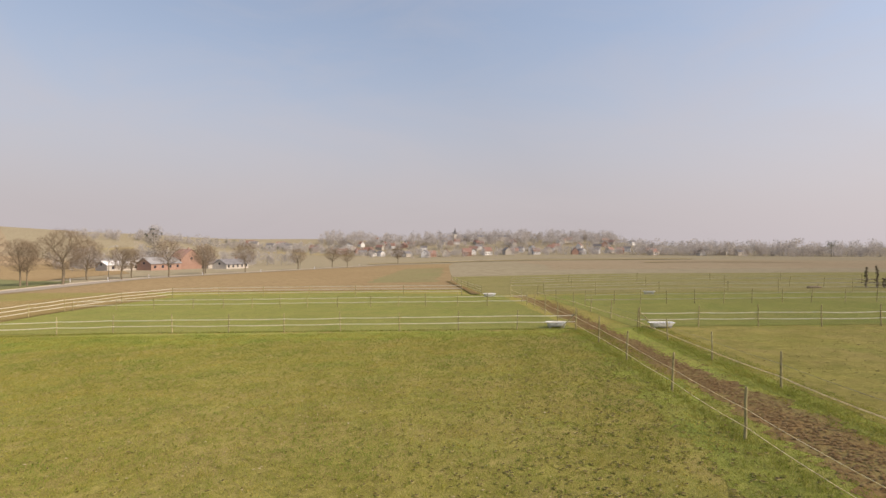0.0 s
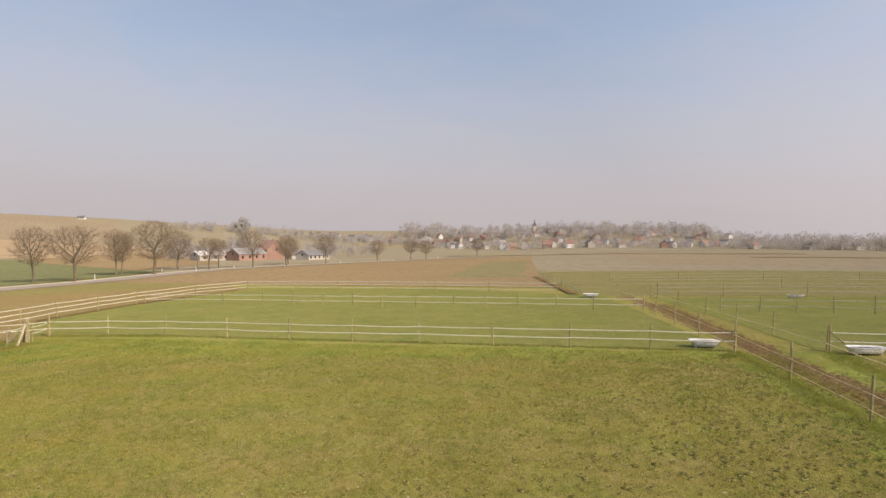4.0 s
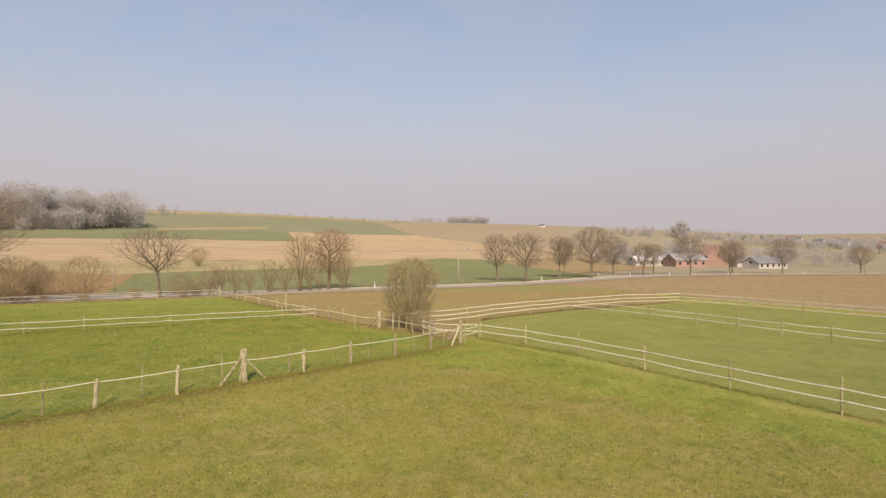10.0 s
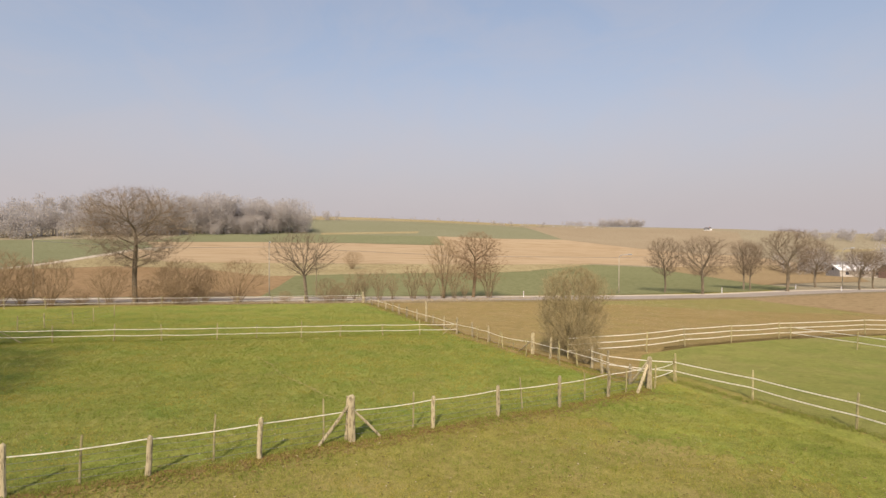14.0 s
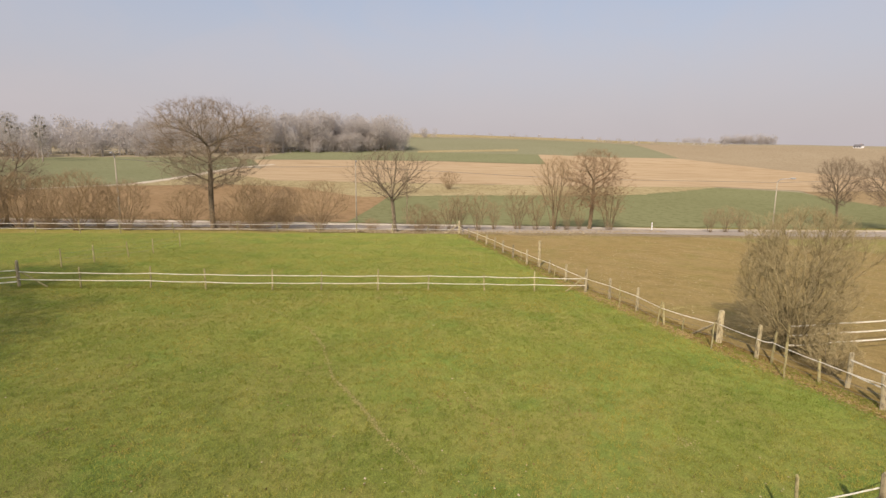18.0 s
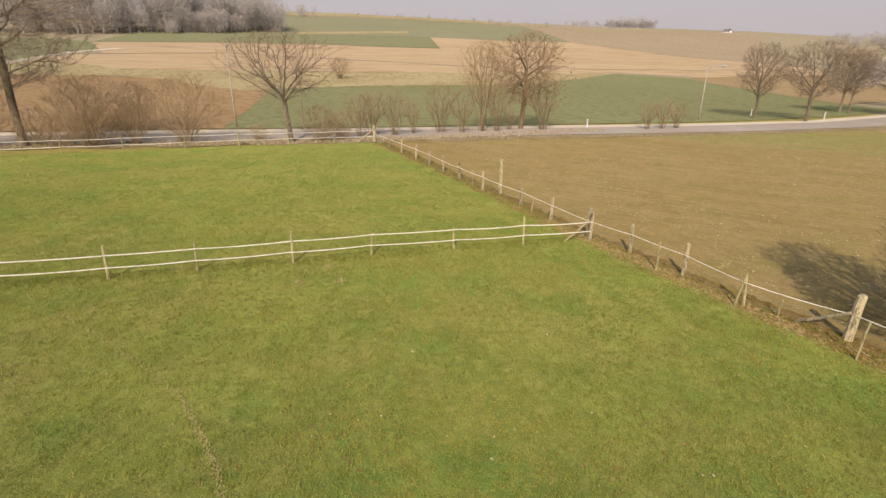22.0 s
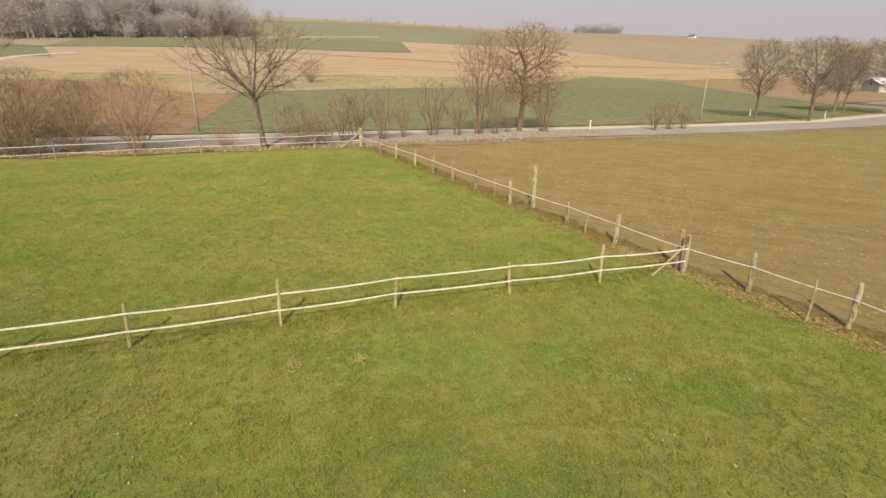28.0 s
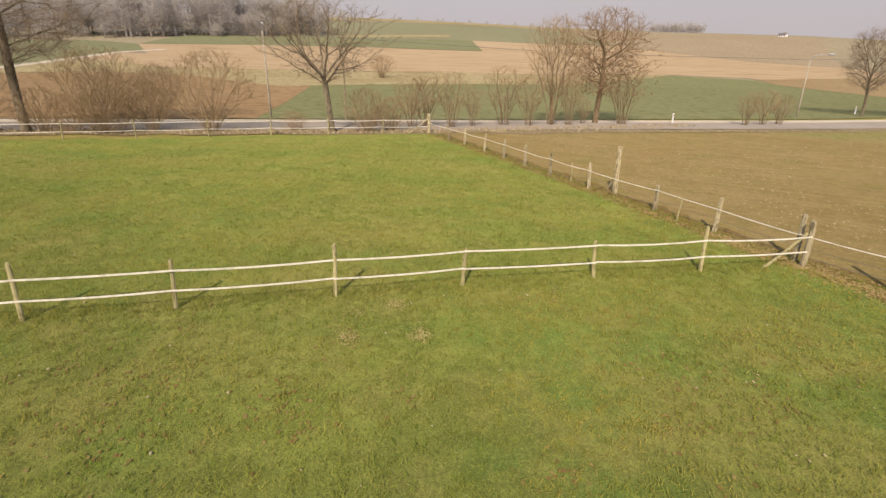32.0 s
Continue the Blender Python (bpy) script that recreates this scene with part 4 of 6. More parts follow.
fence("tape fence at the edge of the plain", [(6, 92), (16, 93), (28, 94), (40, 93), (50, 90), (60, 86)], "slim", 1.4, (0.6, 1.0), DULL_TAPE)
fence("two-strand tape fence across the north paddock", [(-46.8, 58.0), (-41.6, 58.1), (-37, 58.0), (-32.3, 57.9), (-28.5, 57.4), (-25.0, 57.0), (-21.8, 57.0), (-18.7, 56.9), (-15.2, 56.5), (-11.5, 56.3), (-8.4, 56.1), (-5.4, 55.8), (-2, 55.4), (1.1, 55.2), (5.2, 55)],
      "slim", 1.3, (0.5, 1.0), TAPE, 0.050)
fence("three-strand white tape fence round the north paddock", [(-43.2, 35.3), (-43.5, 37.6), (-44.2, 42.0), (-45.6, 46.4), (-46.4, 51.5), (-47.0, 57.0), (-47.2, 67), (-45.0, 75), (-38, 75.2), (-31, 74.6), (-24, 73.8), (-17, 72.8), (-10, 71.6), (-2, 70)],
      "slim", 1.45, (0.5, 0.9, 1.3), TAPE, 0.056)
n_posts = [(-35.45, 35.3, "slim", 1.2), (-36.35, 34.9, "thick", 1.0), (-38.6, 34.75, "thick", 1.1), (-40.65, 34.45, "slim", 0.9), (-42.75, 34.35, "slim", 1.25), (-43.2, 34.05, "thick", 1.35), (-45.2, 33.85, "big", 1.42), (-47.8, 32.8, "slim", 1.1), (-50.45, 32.78, "thick", 1.25), (-53.1, 32.43, "thick", 1.2), (-55.3, 31.85, "thick", 1.35),
           (-58.1, 31.6, "thick", 1.2), (-61.0, 31.4, "thick", 1.0), (-64.9, 30.8, "thick", 1.15), (-68.1, 30.45, "thick", 1.1), (-70.6, 30.15, "thick", 1.15), (-73.3, 29.95, "thick", 1.1), (-75.9, 29.65, "thick", 1.1), (-79.0, 29.25, "thick", 1.1),
           (-81.6, 28.85, "thick", 1.1), (-85.7, 28.3, "big", 1.5)]
fence_n = fence("boundary fence of weathered split posts with one white tape", n_posts + [(-44.35, 32.95, "stake", 1.15), (-41.2, 33.6, "stake", 1.3), (-46.9, 33.2, "stake", 0.6), (-51.1, 32.12, "stake", 1.25), (-47.85, 32.5, "stake", 1.2), (-59.6, 31.3, "stake", 0.9), (-66.4, 30.7, "stake", 0.9)], "thick", 1.2, (0.82,), TAPE, 0.028, (0.25, 0.5), 2.5)
brace(fence_n, gp(-46.5, 33.45), gp(-45.25, 33.7, 0.85), 0.05)
brace(fence_n, gp(-85.6, 26.7), gp(-85.7, 28.2, 1.1), 0.06)
brace(fence_n, gp(-84.2, 28.5), gp(-85.6, 28.3, 1.1), 0.06)
pole = thing("wooden_pole", "tall pale wooden pole standing in the fence line", "pole", -63.9, 31.48)
part("pole", tube([(0, 0, -0.2), (0, 0, 0.8), (0.02, 0, 1.55), (0.02, 0.0, 2.0)], [0.11, 0.105, 0.10, 0.095], 9), WOOD, pole)
part("prop", tube([(-0.75, 0.12, 0), (-0.02, 0.1, 0.95)], [0.04, 0.035], 6), WOOD, pole)

fence_r = fence("two-strand white tape fence on slim wooden posts across the paddock", [(-54.9, 31.72, "thick", 1.3), (-55.1, 28.62, "slim", 1.25), (-55.25, 25.6, "slim", 0.98), (-55.4, 22.25, "slim", 0.95), (-55.34, 19.28, "slim", 1.25), (-55.3, 16.05, "slim", 1.08), (-55.3, 13.3, "slim", 1.22), (-55.5, 9.6, "slim", 1.2), (-55.8, 6.5), (-55.8, 2.8), (-56.0, -0.5, "thick", 1.5)],
                "slim", 1.25, (0.44, 0.88), TAPE, 0.040)
brace(fence_r, gp(-55.0, 30.5), gp(-54.92, 31.62, 0.95), 0.04, SLIM_WOOD)
brace(fence_r, gp(-55.95, 1.0), gp(-56.0, -0.4, 0.9), 0.04, SLIM_WOOD)
fence("white tape fence along the south paddock", [(-56.0, -0.5, "thick", 1.5), (-55.0, -4), (-53.8, -8), (-52.6, -12), (-51.5, -16)], "slim", 1.2, (0.3, 0.6, 0.95), TAPE, 0.05)
fence("thin wire fence on slim stakes in paddock", [(-62.3, -1.9), (-64.4, -0.9), (-66.6, 0.4), (-68.7, 1.3), (-72.6, 1.9)], "slim", 1.2, (), TAPE, 0.02, (0.3, 0.6, 0.9))
fence("roadside fence of slim posts with two white tapes", [(-79.5, -34), (-80.0, -29), (-80.5, -24.5), (-81.0, -19.5), (-81.2, -15.0), (-81.5, -11), (-81.8, -7.3), (-82.2, -2.2), (-82.8, 4.0), (-83.4, 8), (-84.2, 12.3), (-84.8, 16.4), (-85.0, 20.5), (-85.4, 24.5), (-85.7, 28.3)],
                "slim", 1.25, (0.5, 1.0), TAPE, 0.04, (), 4.0)


# ---- trees ----
def sprout(rnd, d, angle):
    """A direction that leaves d by that angle (degrees), to a random side."""
    d = Vector(d).normalized()
    side = d.cross(Vector((rnd.gauss(0, 1), rnd.gauss(0, 1), rnd.gauss(0, 1)))).normalized()
    return (d * math.cos(radians(angle)) + side * math.sin(radians(angle))).normalized()


def egg(rnd, n, h, width, low, top=1.0, belly=0.55, lumps=0.18, shift=(0.0, 0.0)):
    """n spots in an uneven egg-shaped crown between the heights low * h and top * h; belly: where it is widest."""
    out, seed = [], rnd.uniform(0, 90)
    while len(out) < n:
        s, a = rnd.random(), rnd.uniform(0, 2 * math.pi)
        u = (s - belly) / (1 - belly if s > belly else belly)
        ring = math.sqrt(max(1 - u * u, 0.0))
        lump = 1 + lumps * (noise.noise((math.cos(a) * 1.6 + seed, math.sin(a) * 1.6, s * 2.6)) * 1.6 + noise.noise((math.cos(a) * 4 + seed, math.sin(a) * 4, s * 6)))
        if rnd.random() > ring + 0.08:
            continue
        q = rnd.uniform(0.04, 1.0) ** 0.42 * ring * lump * width / 2
        out.append((math.cos(a) * q + shift[0] * s, math.sin(a) * q + shift[1] * s, h * (low + (top - low) * s * (1 + 0.06 * (lump - 1)))))
    return np.array(out)


def fan(spots, stems, straight=0.55, turn=0.9, drop=0.5):
    """Branches that reach from the stems to every spot of a crown by short, straight and little bent ways. stems: (points, the node that carries the first, or -1, the first point that bears branches). Returns the nodes and the parent of each."""
    nodes, parent, path, bears, heading = [], [], [], [], []
    for stem, carrier, first in stems:
        for i, p in enumerate(stem):
            q = len(nodes) - 1 if i else carrier
            p = np.array(p, float)
            d = p - nodes[q] if q >= 0 else np.array((0, 0, 1.0))
            long = float(np.linalg.norm(d))
            nodes.append(p)
            parent.append(q)
            path.append(path[q] + long if q >= 0 and bears[q] else 0.0)
            bears.append(i >= first)
            heading.append(d / max(long, 1e-6))
    count = len(spots)
    best, carrier = np.full(count, 1e9), np.zeros(count, int)
    left = np.ones(count, bool)

    def offer(k):
        w = spots - nodes[k]
        d = np.maximum(np.linalg.norm(w, axis=1), 1e-4)
        cost = d * (1 + turn * (1 - w @ heading[k] / d) + drop * np.maximum(-w[:, 2] / d, 0)) + straight * (path[k] + d)
        better = left & (cost < best)
        best[better], carrier[better] = cost[better], k

    for k in range(len(nodes)):
        if bears[k]:
            offer(k)
    fixed = len(nodes)
    for turn_ in range(count):
        i = int(np.where(left, best, 1e9).argmin())
        left[i] = False
        k = int(carrier[i])
        d = spots[i] - nodes[k]
        long = float(np.linalg.norm(d))
        nodes.append(spots[i])
        parent.append(k)
        path.append(path[k] + long)
        heading.append(d / max(long, 1e-4))
        offer(len(nodes) - 1)
    P, up = np.array(nodes), np.array(parent)
    for again in range(2):
        total, number = np.zeros_like(P), np.zeros(len(P))
        np.add.at(total, up[fixed:], P[fixed:])
        np.add.at(number, up[fixed:], 1)
        inner = np.arange(len(P))
        inner = inner[(inner >= fixed) & (number > 0)]
        P[inner] = 0.5 * P[inner] + 0.25 * P[up[inner]] + 0.25 * total[inner] / number[inner][:, None]
    return P, parent


def grown_tree(seed, P, parent, trunk_r, tip_r=0.010, twigs=4, twig=(0.3, 0.75), twig_r=0.008, limit=0.03, spread=(8, 42), lift=0.12):
    """Tubes along the branches of a fan, thinner with every fork, and pointed twigs on the thin ones. Returns the shapes of the wood and of the fine crown."""
    rnd = random.Random(seed)
    n = len(P)
    kids, load = [[] for _ in range(n)], np.zeros(n)
    for i in range(n - 1, -1, -1):
        load[i] = max(load[i], 1.0)
        if parent[i] >= 0:
            kids[parent[i]].append(i)
            load[parent[i]] += load[i]
    most = max(load[i] for i in range(n) if parent[i] < 0)
    r = np.maximum(trunk_r * (load / most) ** 0.5, tip_r)
    wood, fine = ([], []), ([], [])

    def add(to, shape):
        o = len(to[0])
        to[0].extend(shape[0])
        to[1].extend(tuple(i + o for i in q) for q in shape[1])

    starts = [(i, None) for i in range(n) if parent[i] < 0]
    while starts:
        i, base = starts.pop()
        way, radii = ([Vector(P[base])], [min(r[base] * 0.8, r[i] * 1.15)]) if base is not None else ([], [])
        while True:
            way.append(Vector(P[i]))
            radii.append(r[i])
            if not kids[i]:
                break
            first = max(kids[i], key=lambda k: load[k])
            starts.extend((k, i) for k in kids[i] if k != first)
            i = first
        if len(way) < 2:
            continue
        radii[-1] *= 0.5
        way = [way[0]] + [way[k] * 0.5 + (way[k - 1] + way[k + 1]) * 0.25 for k in range(1, len(way) - 1)] + [way[-1]]
        if base is None:
            radii[0] *= 1.35
        thick = radii[min(1, len(radii) - 1)]
        add(wood if thick > limit else fine, tube(way, radii, 9 if thick > 0.12 else 6 if thick > 0.05 else 4 if thick > 0.02 else 3, base is None))
    V, F = fine
    for i in range(n):
        if parent[i] < 0 or load[i] > 14:
            continue
        d = Vector(P[i] - P[parent[i]])
        for t in range(twigs + (2 if not kids[i] else 0)):
            foot = Vector(P[i]) - d * rnd.random()
            way = (sprout(rnd, d, rnd.uniform(*spread)) + Vector((0, 0, lift))).normalized() * rnd.uniform(*twig)
            for base, reach in ((foot, way), (foot + way * rnd.uniform(0.3, 0.7), sprout(rnd, way, rnd.uniform(18, 45)) * way.length * rnd.uniform(0.4, 0.7))):
                side = Vector((rnd.gauss(0, 1), rnd.gauss(0, 1), rnd.gauss(0, 1))).normalized() * twig_r
                over = side.cross(reach).normalized() * twig_r
                o = len(V)
                V.extend((base + side, base - side * 0.5 + over, base - side * 0.5 - over, base + reach))
                F.extend(((o, o + 1, o + 3), (o + 1, o + 2, o + 3), (o + 2, o, o + 3)))
    return wood, fine


def crown_tree(seed, h, width, bole, leader=0.45, n=1300, low=None, belly=0.5, trunk_r=0.22, lean=(0.0, 0.0), twigs=5, limbs=9, bow=0.25, twig=(0.35, 0.9), twig_r=0.0085, lumps=0.2, straight=0.55):
    """A bare tree: a trunk that runs up to the share leader of its height, main limbs that leave it above the bole and rise in a bow, and branches that fill an uneven dome."""
    rnd = random.Random(seed)
    low = bole * 0.85 if low is None else low
    spots = egg(rnd, n, h * 0.96, width * 0.93, low, 1.0, belly, lumps, lean)
    count, top = 10, h * max(leader, bole)
    bend = (rnd.gauss(0, 0.012) * h, rnd.gauss(0, 0.012) * h)
    trunk = [(lean[0] * s * top / h + bend[0] * math.sin(s * 5), lean[1] * s * top / h + bend[1] * math.sin(s * 4), -0.3 + (top + 0.3) * s) for s in (k / count for k in range(count + 1))]
    stems = []
    free = [k for k in range(count + 1) if trunk[k][2] >= h * bole * 0.93] or [count]
    for c in range(limbs):
        t = (c + 0.5) / limbs
        k = free[min(int(t * len(free)), len(free) - 1)]
        a = 2 * math.pi * (c * 0.381966 + rnd.uniform(-0.06, 0.06))
        z = h * (low + (0.97 - low) * (0.10 + 0.80 * t * rnd.uniform(0.85, 1.1)))
        u = min(abs((z / h - low) / (1 - low) - belly) / max(belly, 1 - belly), 0.97)
        q = math.sqrt(1 - u * u) * width / 2 * rnd.uniform(0.62, 0.82)
        foot = Vector(trunk[k])
        tip = Vector((lean[0] * z / h + math.cos(a) * q, lean[1] * z / h + math.sin(a) * q, max(z, foot.z + 0.25 * q)))
        knee = foot.lerp(tip, 0.5) + Vector((math.cos(a), math.sin(a), -0.6)) * bow * (tip - foot).length * 0.5
        m = max(int((tip - foot).length / (h * 0.035)), 3)
        path = [tuple(foot.lerp(knee, s).lerp(knee.lerp(tip, s), s) + Vector((rnd.gauss(0, 1), rnd.gauss(0, 1), rnd.gauss(0, 1))) * h * 0.005) for s in ((j + 1) / m for j in range(m))]
        stems.append((path, k, max(len(path) // 3, 1)))
    P, parent = fan(spots, [(trunk, -1, free[0])] + stems, straight)
    return grown_tree(seed, P, parent, trunk_r, 0.006, twigs, twig, twig_r)


def stem_bush(seed, h, width, stems, n, low=0.12, foot=0.10, belly=0.6, twigs=4, stem_r=0.035, twig=(0.25, 0.6), twig_r=0.0075, lumps=0.22, fork=0.6, straight=0.5):
    """A bush or clump of saplings: straight stems that fan out from one foot up to the share fork of the crown's edge, and branches that fill its egg-shaped outline."""
    rnd = random.Random(seed)
    spots = egg(rnd, n, h * 0.95, width * 0.95, low, 1.0, belly, lumps)
    lines_ = []
    for c in range(stems):
        a = 2 * math.pi * (c * 0.381966 + rnd.uniform(-0.06, 0.06))
        q = math.sqrt((c + 0.5) / stems)
        root = Vector((math.cos(a), math.sin(a), 0)) * width * foot * q * rnd.uniform(0.6, 1.0) + Vector((0, 0, -0.1))
        z = h * (low + (1 - low) * (1 - 0.62 * q * q) * rnd.uniform(0.75, 1.0))
        tip = root + (Vector((math.cos(a) * q * width * 0.5, math.sin(a) * q * width * 0.5, z)) - root) * fork * rnd.uniform(0.8, 1.1)
        knee = root.lerp(tip, 0.5) + Vector((-math.cos(a) * q * 0.05, -math.sin(a) * q * 0.05, 0.04)) * h
        m = max(int((tip - root).length / (h * 0.06)), 4)
        lines_.append(([tuple(root.lerp(knee, s).lerp(knee.lerp(tip, s), s) + Vector((rnd.gauss(0, 1), rnd.gauss(0, 1), 0)) * h * 0.006) for s in (j / m for j in range(m + 1))], -1, 1))
    P, parent = fan(spots, lines_, straight)
    return grown_tree(seed, P, parent, stem_r, 0.005, twigs, twig, twig_r, 0.013)


def bare_tree(name, label, x, y, g, turn=0.0, bark=BARK, twig=TWIG, group="roadside trees", category="tree"):
    ob = thing(name, label, category, x, y, turn, group=group)
    part("trunk", g[0], bark, ob, smooth=True)
    part("crown", g[1], twig, ob, "crown of fine bare twigs")
    return ob


def scaled(x, y, turn, sx, sz, z=None):
    return pose(x, y, float(land(x, y)) if z is None else z, 0, 0, turn) @ Matrix.Diagonal((sx, sx, sz, 1))


big_tree = bare_tree("bare_tree", "large bare oak with wide rounded crown beside the road", -87.2, 0.2, crown_tree(3, 14.9, 13.8, 0.32, 0.62, 2900, 0.31, 0.54, 0.28, (0.0, 0.0), 4, 12, 0.10, (0.4, 1.1), 0.0062, 0.34), 40)
bare_tree("bare_tree", "bare tree with forked spreading limbs beside the fence", -86.7, 20.9, crown_tree(8, 9.9, 10.0, 0.36, 0.40, 1050, 0.40, 0.60, 0.21, (-0.2, -1.0), 3, 9, 0.0, (0.3, 0.8), 0.0052, 0.32), 0)
tree_oak = bare_tree("oak_tree", "ruddy oak with a few dry leaves on the road verge", -92.8, 46.9, crown_tree(21, 11.0, 9.0, 0.25, 0.60, 1500, 0.26, 0.58, 0.26, (0.0, 0.5), 4, 12, 0.10, (0.3, 0.8), 0.0066, 0.36), 0, OAK_BARK, OAK_TWIG)
row_a = bare_tree("bare_tree", "bare roadside tree with a broad rounded crown", -94.0, 93.0, crown_tree(31, 11.2, 9.8, 0.28, 0.46, 1350, 0.31, 0.57, 0.24, (0.0, 0.0), 4, 10, 0.05, (0.4, 1.0), 0.0070, 0.34), 0)
row_b = bare_tree("bare_tree", "tall bare roadside tree with a broad dense crown", -98.5, 119.0, crown_tree(44, 13.6, 12.2, 0.24, 0.45, 1750, 0.27, 0.58, 0.30, (0.0, 0.0), 4, 11, 0.05, (0.5, 1.2), 0.0076, 0.32), 90)
for x, y, turn, sx, sz, which in ((-98.9, 88.6, 70, 0.72, 0.98, row_a), (-103.8, 113, 150, 0.75, 1.0, row_a), (-102.6, 113.6, 250, 0.6, 0.95, row_a), (-109.5, 141, 20, 0.8, 0.85, row_b), (-100, 142, 240, 0.85, 0.85, row_a), (-104, 152, 200, 0.75, 0.82, row_a), (-95.2, 156.5, 100, 0.95, 1.05, row_a),
                                  (-92.8, 173, 300, 0.9, 0.95, row_a), (-99, 186, 30, 0.75, 0.72, row_b), (-86, 190, 10, 0.95, 1.0, row_a), (-75, 216, 80, 0.8, 0.8, row_a), (-67, 240, 200, 0.8, 0.85, row_a), (-58, 232, 120, 0.75, 0.8, row_a), (-44, 290, 40, 0.8, 0.9, row_a),
                                  (-88.5, -22.5, 140, 0.95, 0.85, row_a), (-88.0, -52, 10, 0.95, 0.95, row_b), (-36.8, -4.2, 80, 0.8, 0.8, big_tree), (-30.0, -2.9, 190, 0.76, 0.78, big_tree), (-47.6, -7.4, 260, 0.8, 0.78, big_tree), (-97, -40, 310, 0.8, 0.8, row_b)):
    copy_thing(which, scaled(x, y, turn, sx, sz))


def bush(name, label, x, y, g, turn, bark, twig, group="roadside bushes"):
    ob = thing(name, label, "bush", x, y, turn, group=group)
    part("stem_clump", g[0], bark, ob, smooth=True)
    part("crown", g[1], twig, ob)
    return ob


bush("hawthorn_bush", "tall bare bush of many stems beside the fence", -43.9, 36.1, stem_bush(61, 6.0, 5.2, 64, 4300, 0.03, 0.06, 0.66, 3, 0.045, (0.15, 0.50), 0.0042, 0.34, 0.70), 0, BUSH_TWIG, BUSH_TWIG, "bushes")
bush("hawthorn_bush", "low bare bush at the foot of the fence", -41.6, 35.6, stem_bush(62, 1.7, 1.9, 12, 800, 0.08, 0.10, 0.55, 3, 0.016, (0.12, 0.3), 0.005), 0, BARK, BUSH_TWIG, "bushes")
shrub_a = bush("roadside_bush", "airy bare bush of many thin tan stems on the verge", -87.2, 12.1, stem_bush(71, 6.0, 6.2, 24, 950, 0.12, 0.08, 0.64, 3, 0.05, (0.3, 0.8), 0.0052, 0.36), 0, TAN_TWIG, TAN_TWIG)
shrub_c = bush("roadside_bush", "low spreading tangle of thin bare stems on the verge", -86.2, 6.0, stem_bush(73, 3.4, 4.6, 22, 640, 0.06, 0.12, 0.58, 3, 0.028, (0.2, 0.55), 0.005, 0.36), 0, TAN_TWIG, TAN_TWIG)
shrub_b = bush("roadside_bush", "upright bare saplings in a clump on the verge", -91.5, 36.7, stem_bush(72, 5.4, 4.0, 11, 320, 0.26, 0.12, 0.64, 3, 0.05, (0.3, 0.7), 0.0052, 0.4, 0.8), 0, OAK_BARK, TAN_TWIG)
bush("roadside_bush", "tall group of slender bare saplings beside the oak", -91.6, 41.6, stem_bush(74, 10.0, 5.2, 12, 900, 0.26, 0.09, 0.6, 3, 0.08, (0.35, 0.9), 0.0058, 0.36, 0.72), 0, OAK_BARK, TAN_TWIG)
for x, y, turn, sx, sz, which in ((-86.2, 5.0, 50, 1.0, 1.0, shrub_a), (-87.0, 8.2, 110, 0.62, 0.66, shrub_a), (-97.3, 6.4, 110, 0.8, 0.8, shrub_a), (-97.6, 2.2, 200, 0.7, 0.75, shrub_a), (-86.9, -2.6, 70, 0.8, 0.8, shrub_a), (-85.4, -11.0, 220, 0.75, 0.9, shrub_a), (-85.0, -21.8, 140, 0.9, 1.0, shrub_a), (-85.2, -16.0, 20, 0.85, 1.0, shrub_a), (-85.0, -27.6, 250, 0.9, 1.05, shrub_a), (-87.6, 1.0, 190, 0.9, 0.9, shrub_c), (-84.8, -8.0, 95, 0.85, 0.95, shrub_a), (-84.4, -12.8, 15, 0.95, 1.1, shrub_a), (-85.2, -18.8, 340, 0.95, 1.05, shrub_a), (-84.6, -24.5, 190, 1.05, 1.1, shrub_a), (-84.8, -31.0, 75, 1.05, 1.15, shrub_a),
                                  (-86.8, 3.0, 30, 0.9, 0.8, shrub_c), (-86.8, 23.6, 300, 0.9, 1.0, shrub_c), (-87.4, 25.6, 80, 0.7, 0.8, shrub_c),
                                  (-87.6, 18.0, 260, 0.5, 0.45, shrub_c), (-84.6, -15.8, 100, 0.8, 0.7, shrub_c), (-85.6, -21.5, 60, 0.8, 0.8, shrub_c), (-85.2, -5.2, 10, 0.7, 0.6, shrub_c), (-85.0, -28.0, 150, 0.9, 0.9, shrub_c),
                                  (-89.8, 28.9, 60, 0.9, 0.85, shrub_b), (-89.2, 27.6, 130, 0.9, 0.8, shrub_b), (-89.6, 31.2, 170, 0.8, 0.9, shrub_b), (-90.6, 33.4, 250, 0.55, 0.7, shrub_b), (-90.9, 39.0, 310, 0.8, 0.9, shrub_b), (-91.2, 43.2, 20, 0.7, 1.0, shrub_b), (-91.7, 49.2, 10, 1.05, 1.15, shrub_b), (-92.2, 45.2, 200, 0.5, 0.5, shrub_b),
                                  (-89.9, 62.3, 30, 0.62, 0.62, shrub_b), (-90.3, 64.8, 100, 0.7, 0.68, shrub_b), (-90.4, 67.0, 150, 0.62, 0.6, shrub_b), (-196, 40, 30, 1.1, 1.05, shrub_a), (-87.2, -38, 0, 1.0, 0.9, shrub_a)):
    copy_thing(which, scaled(x, y, turn, sx, sz))

litter_rnd = random.Random(12)


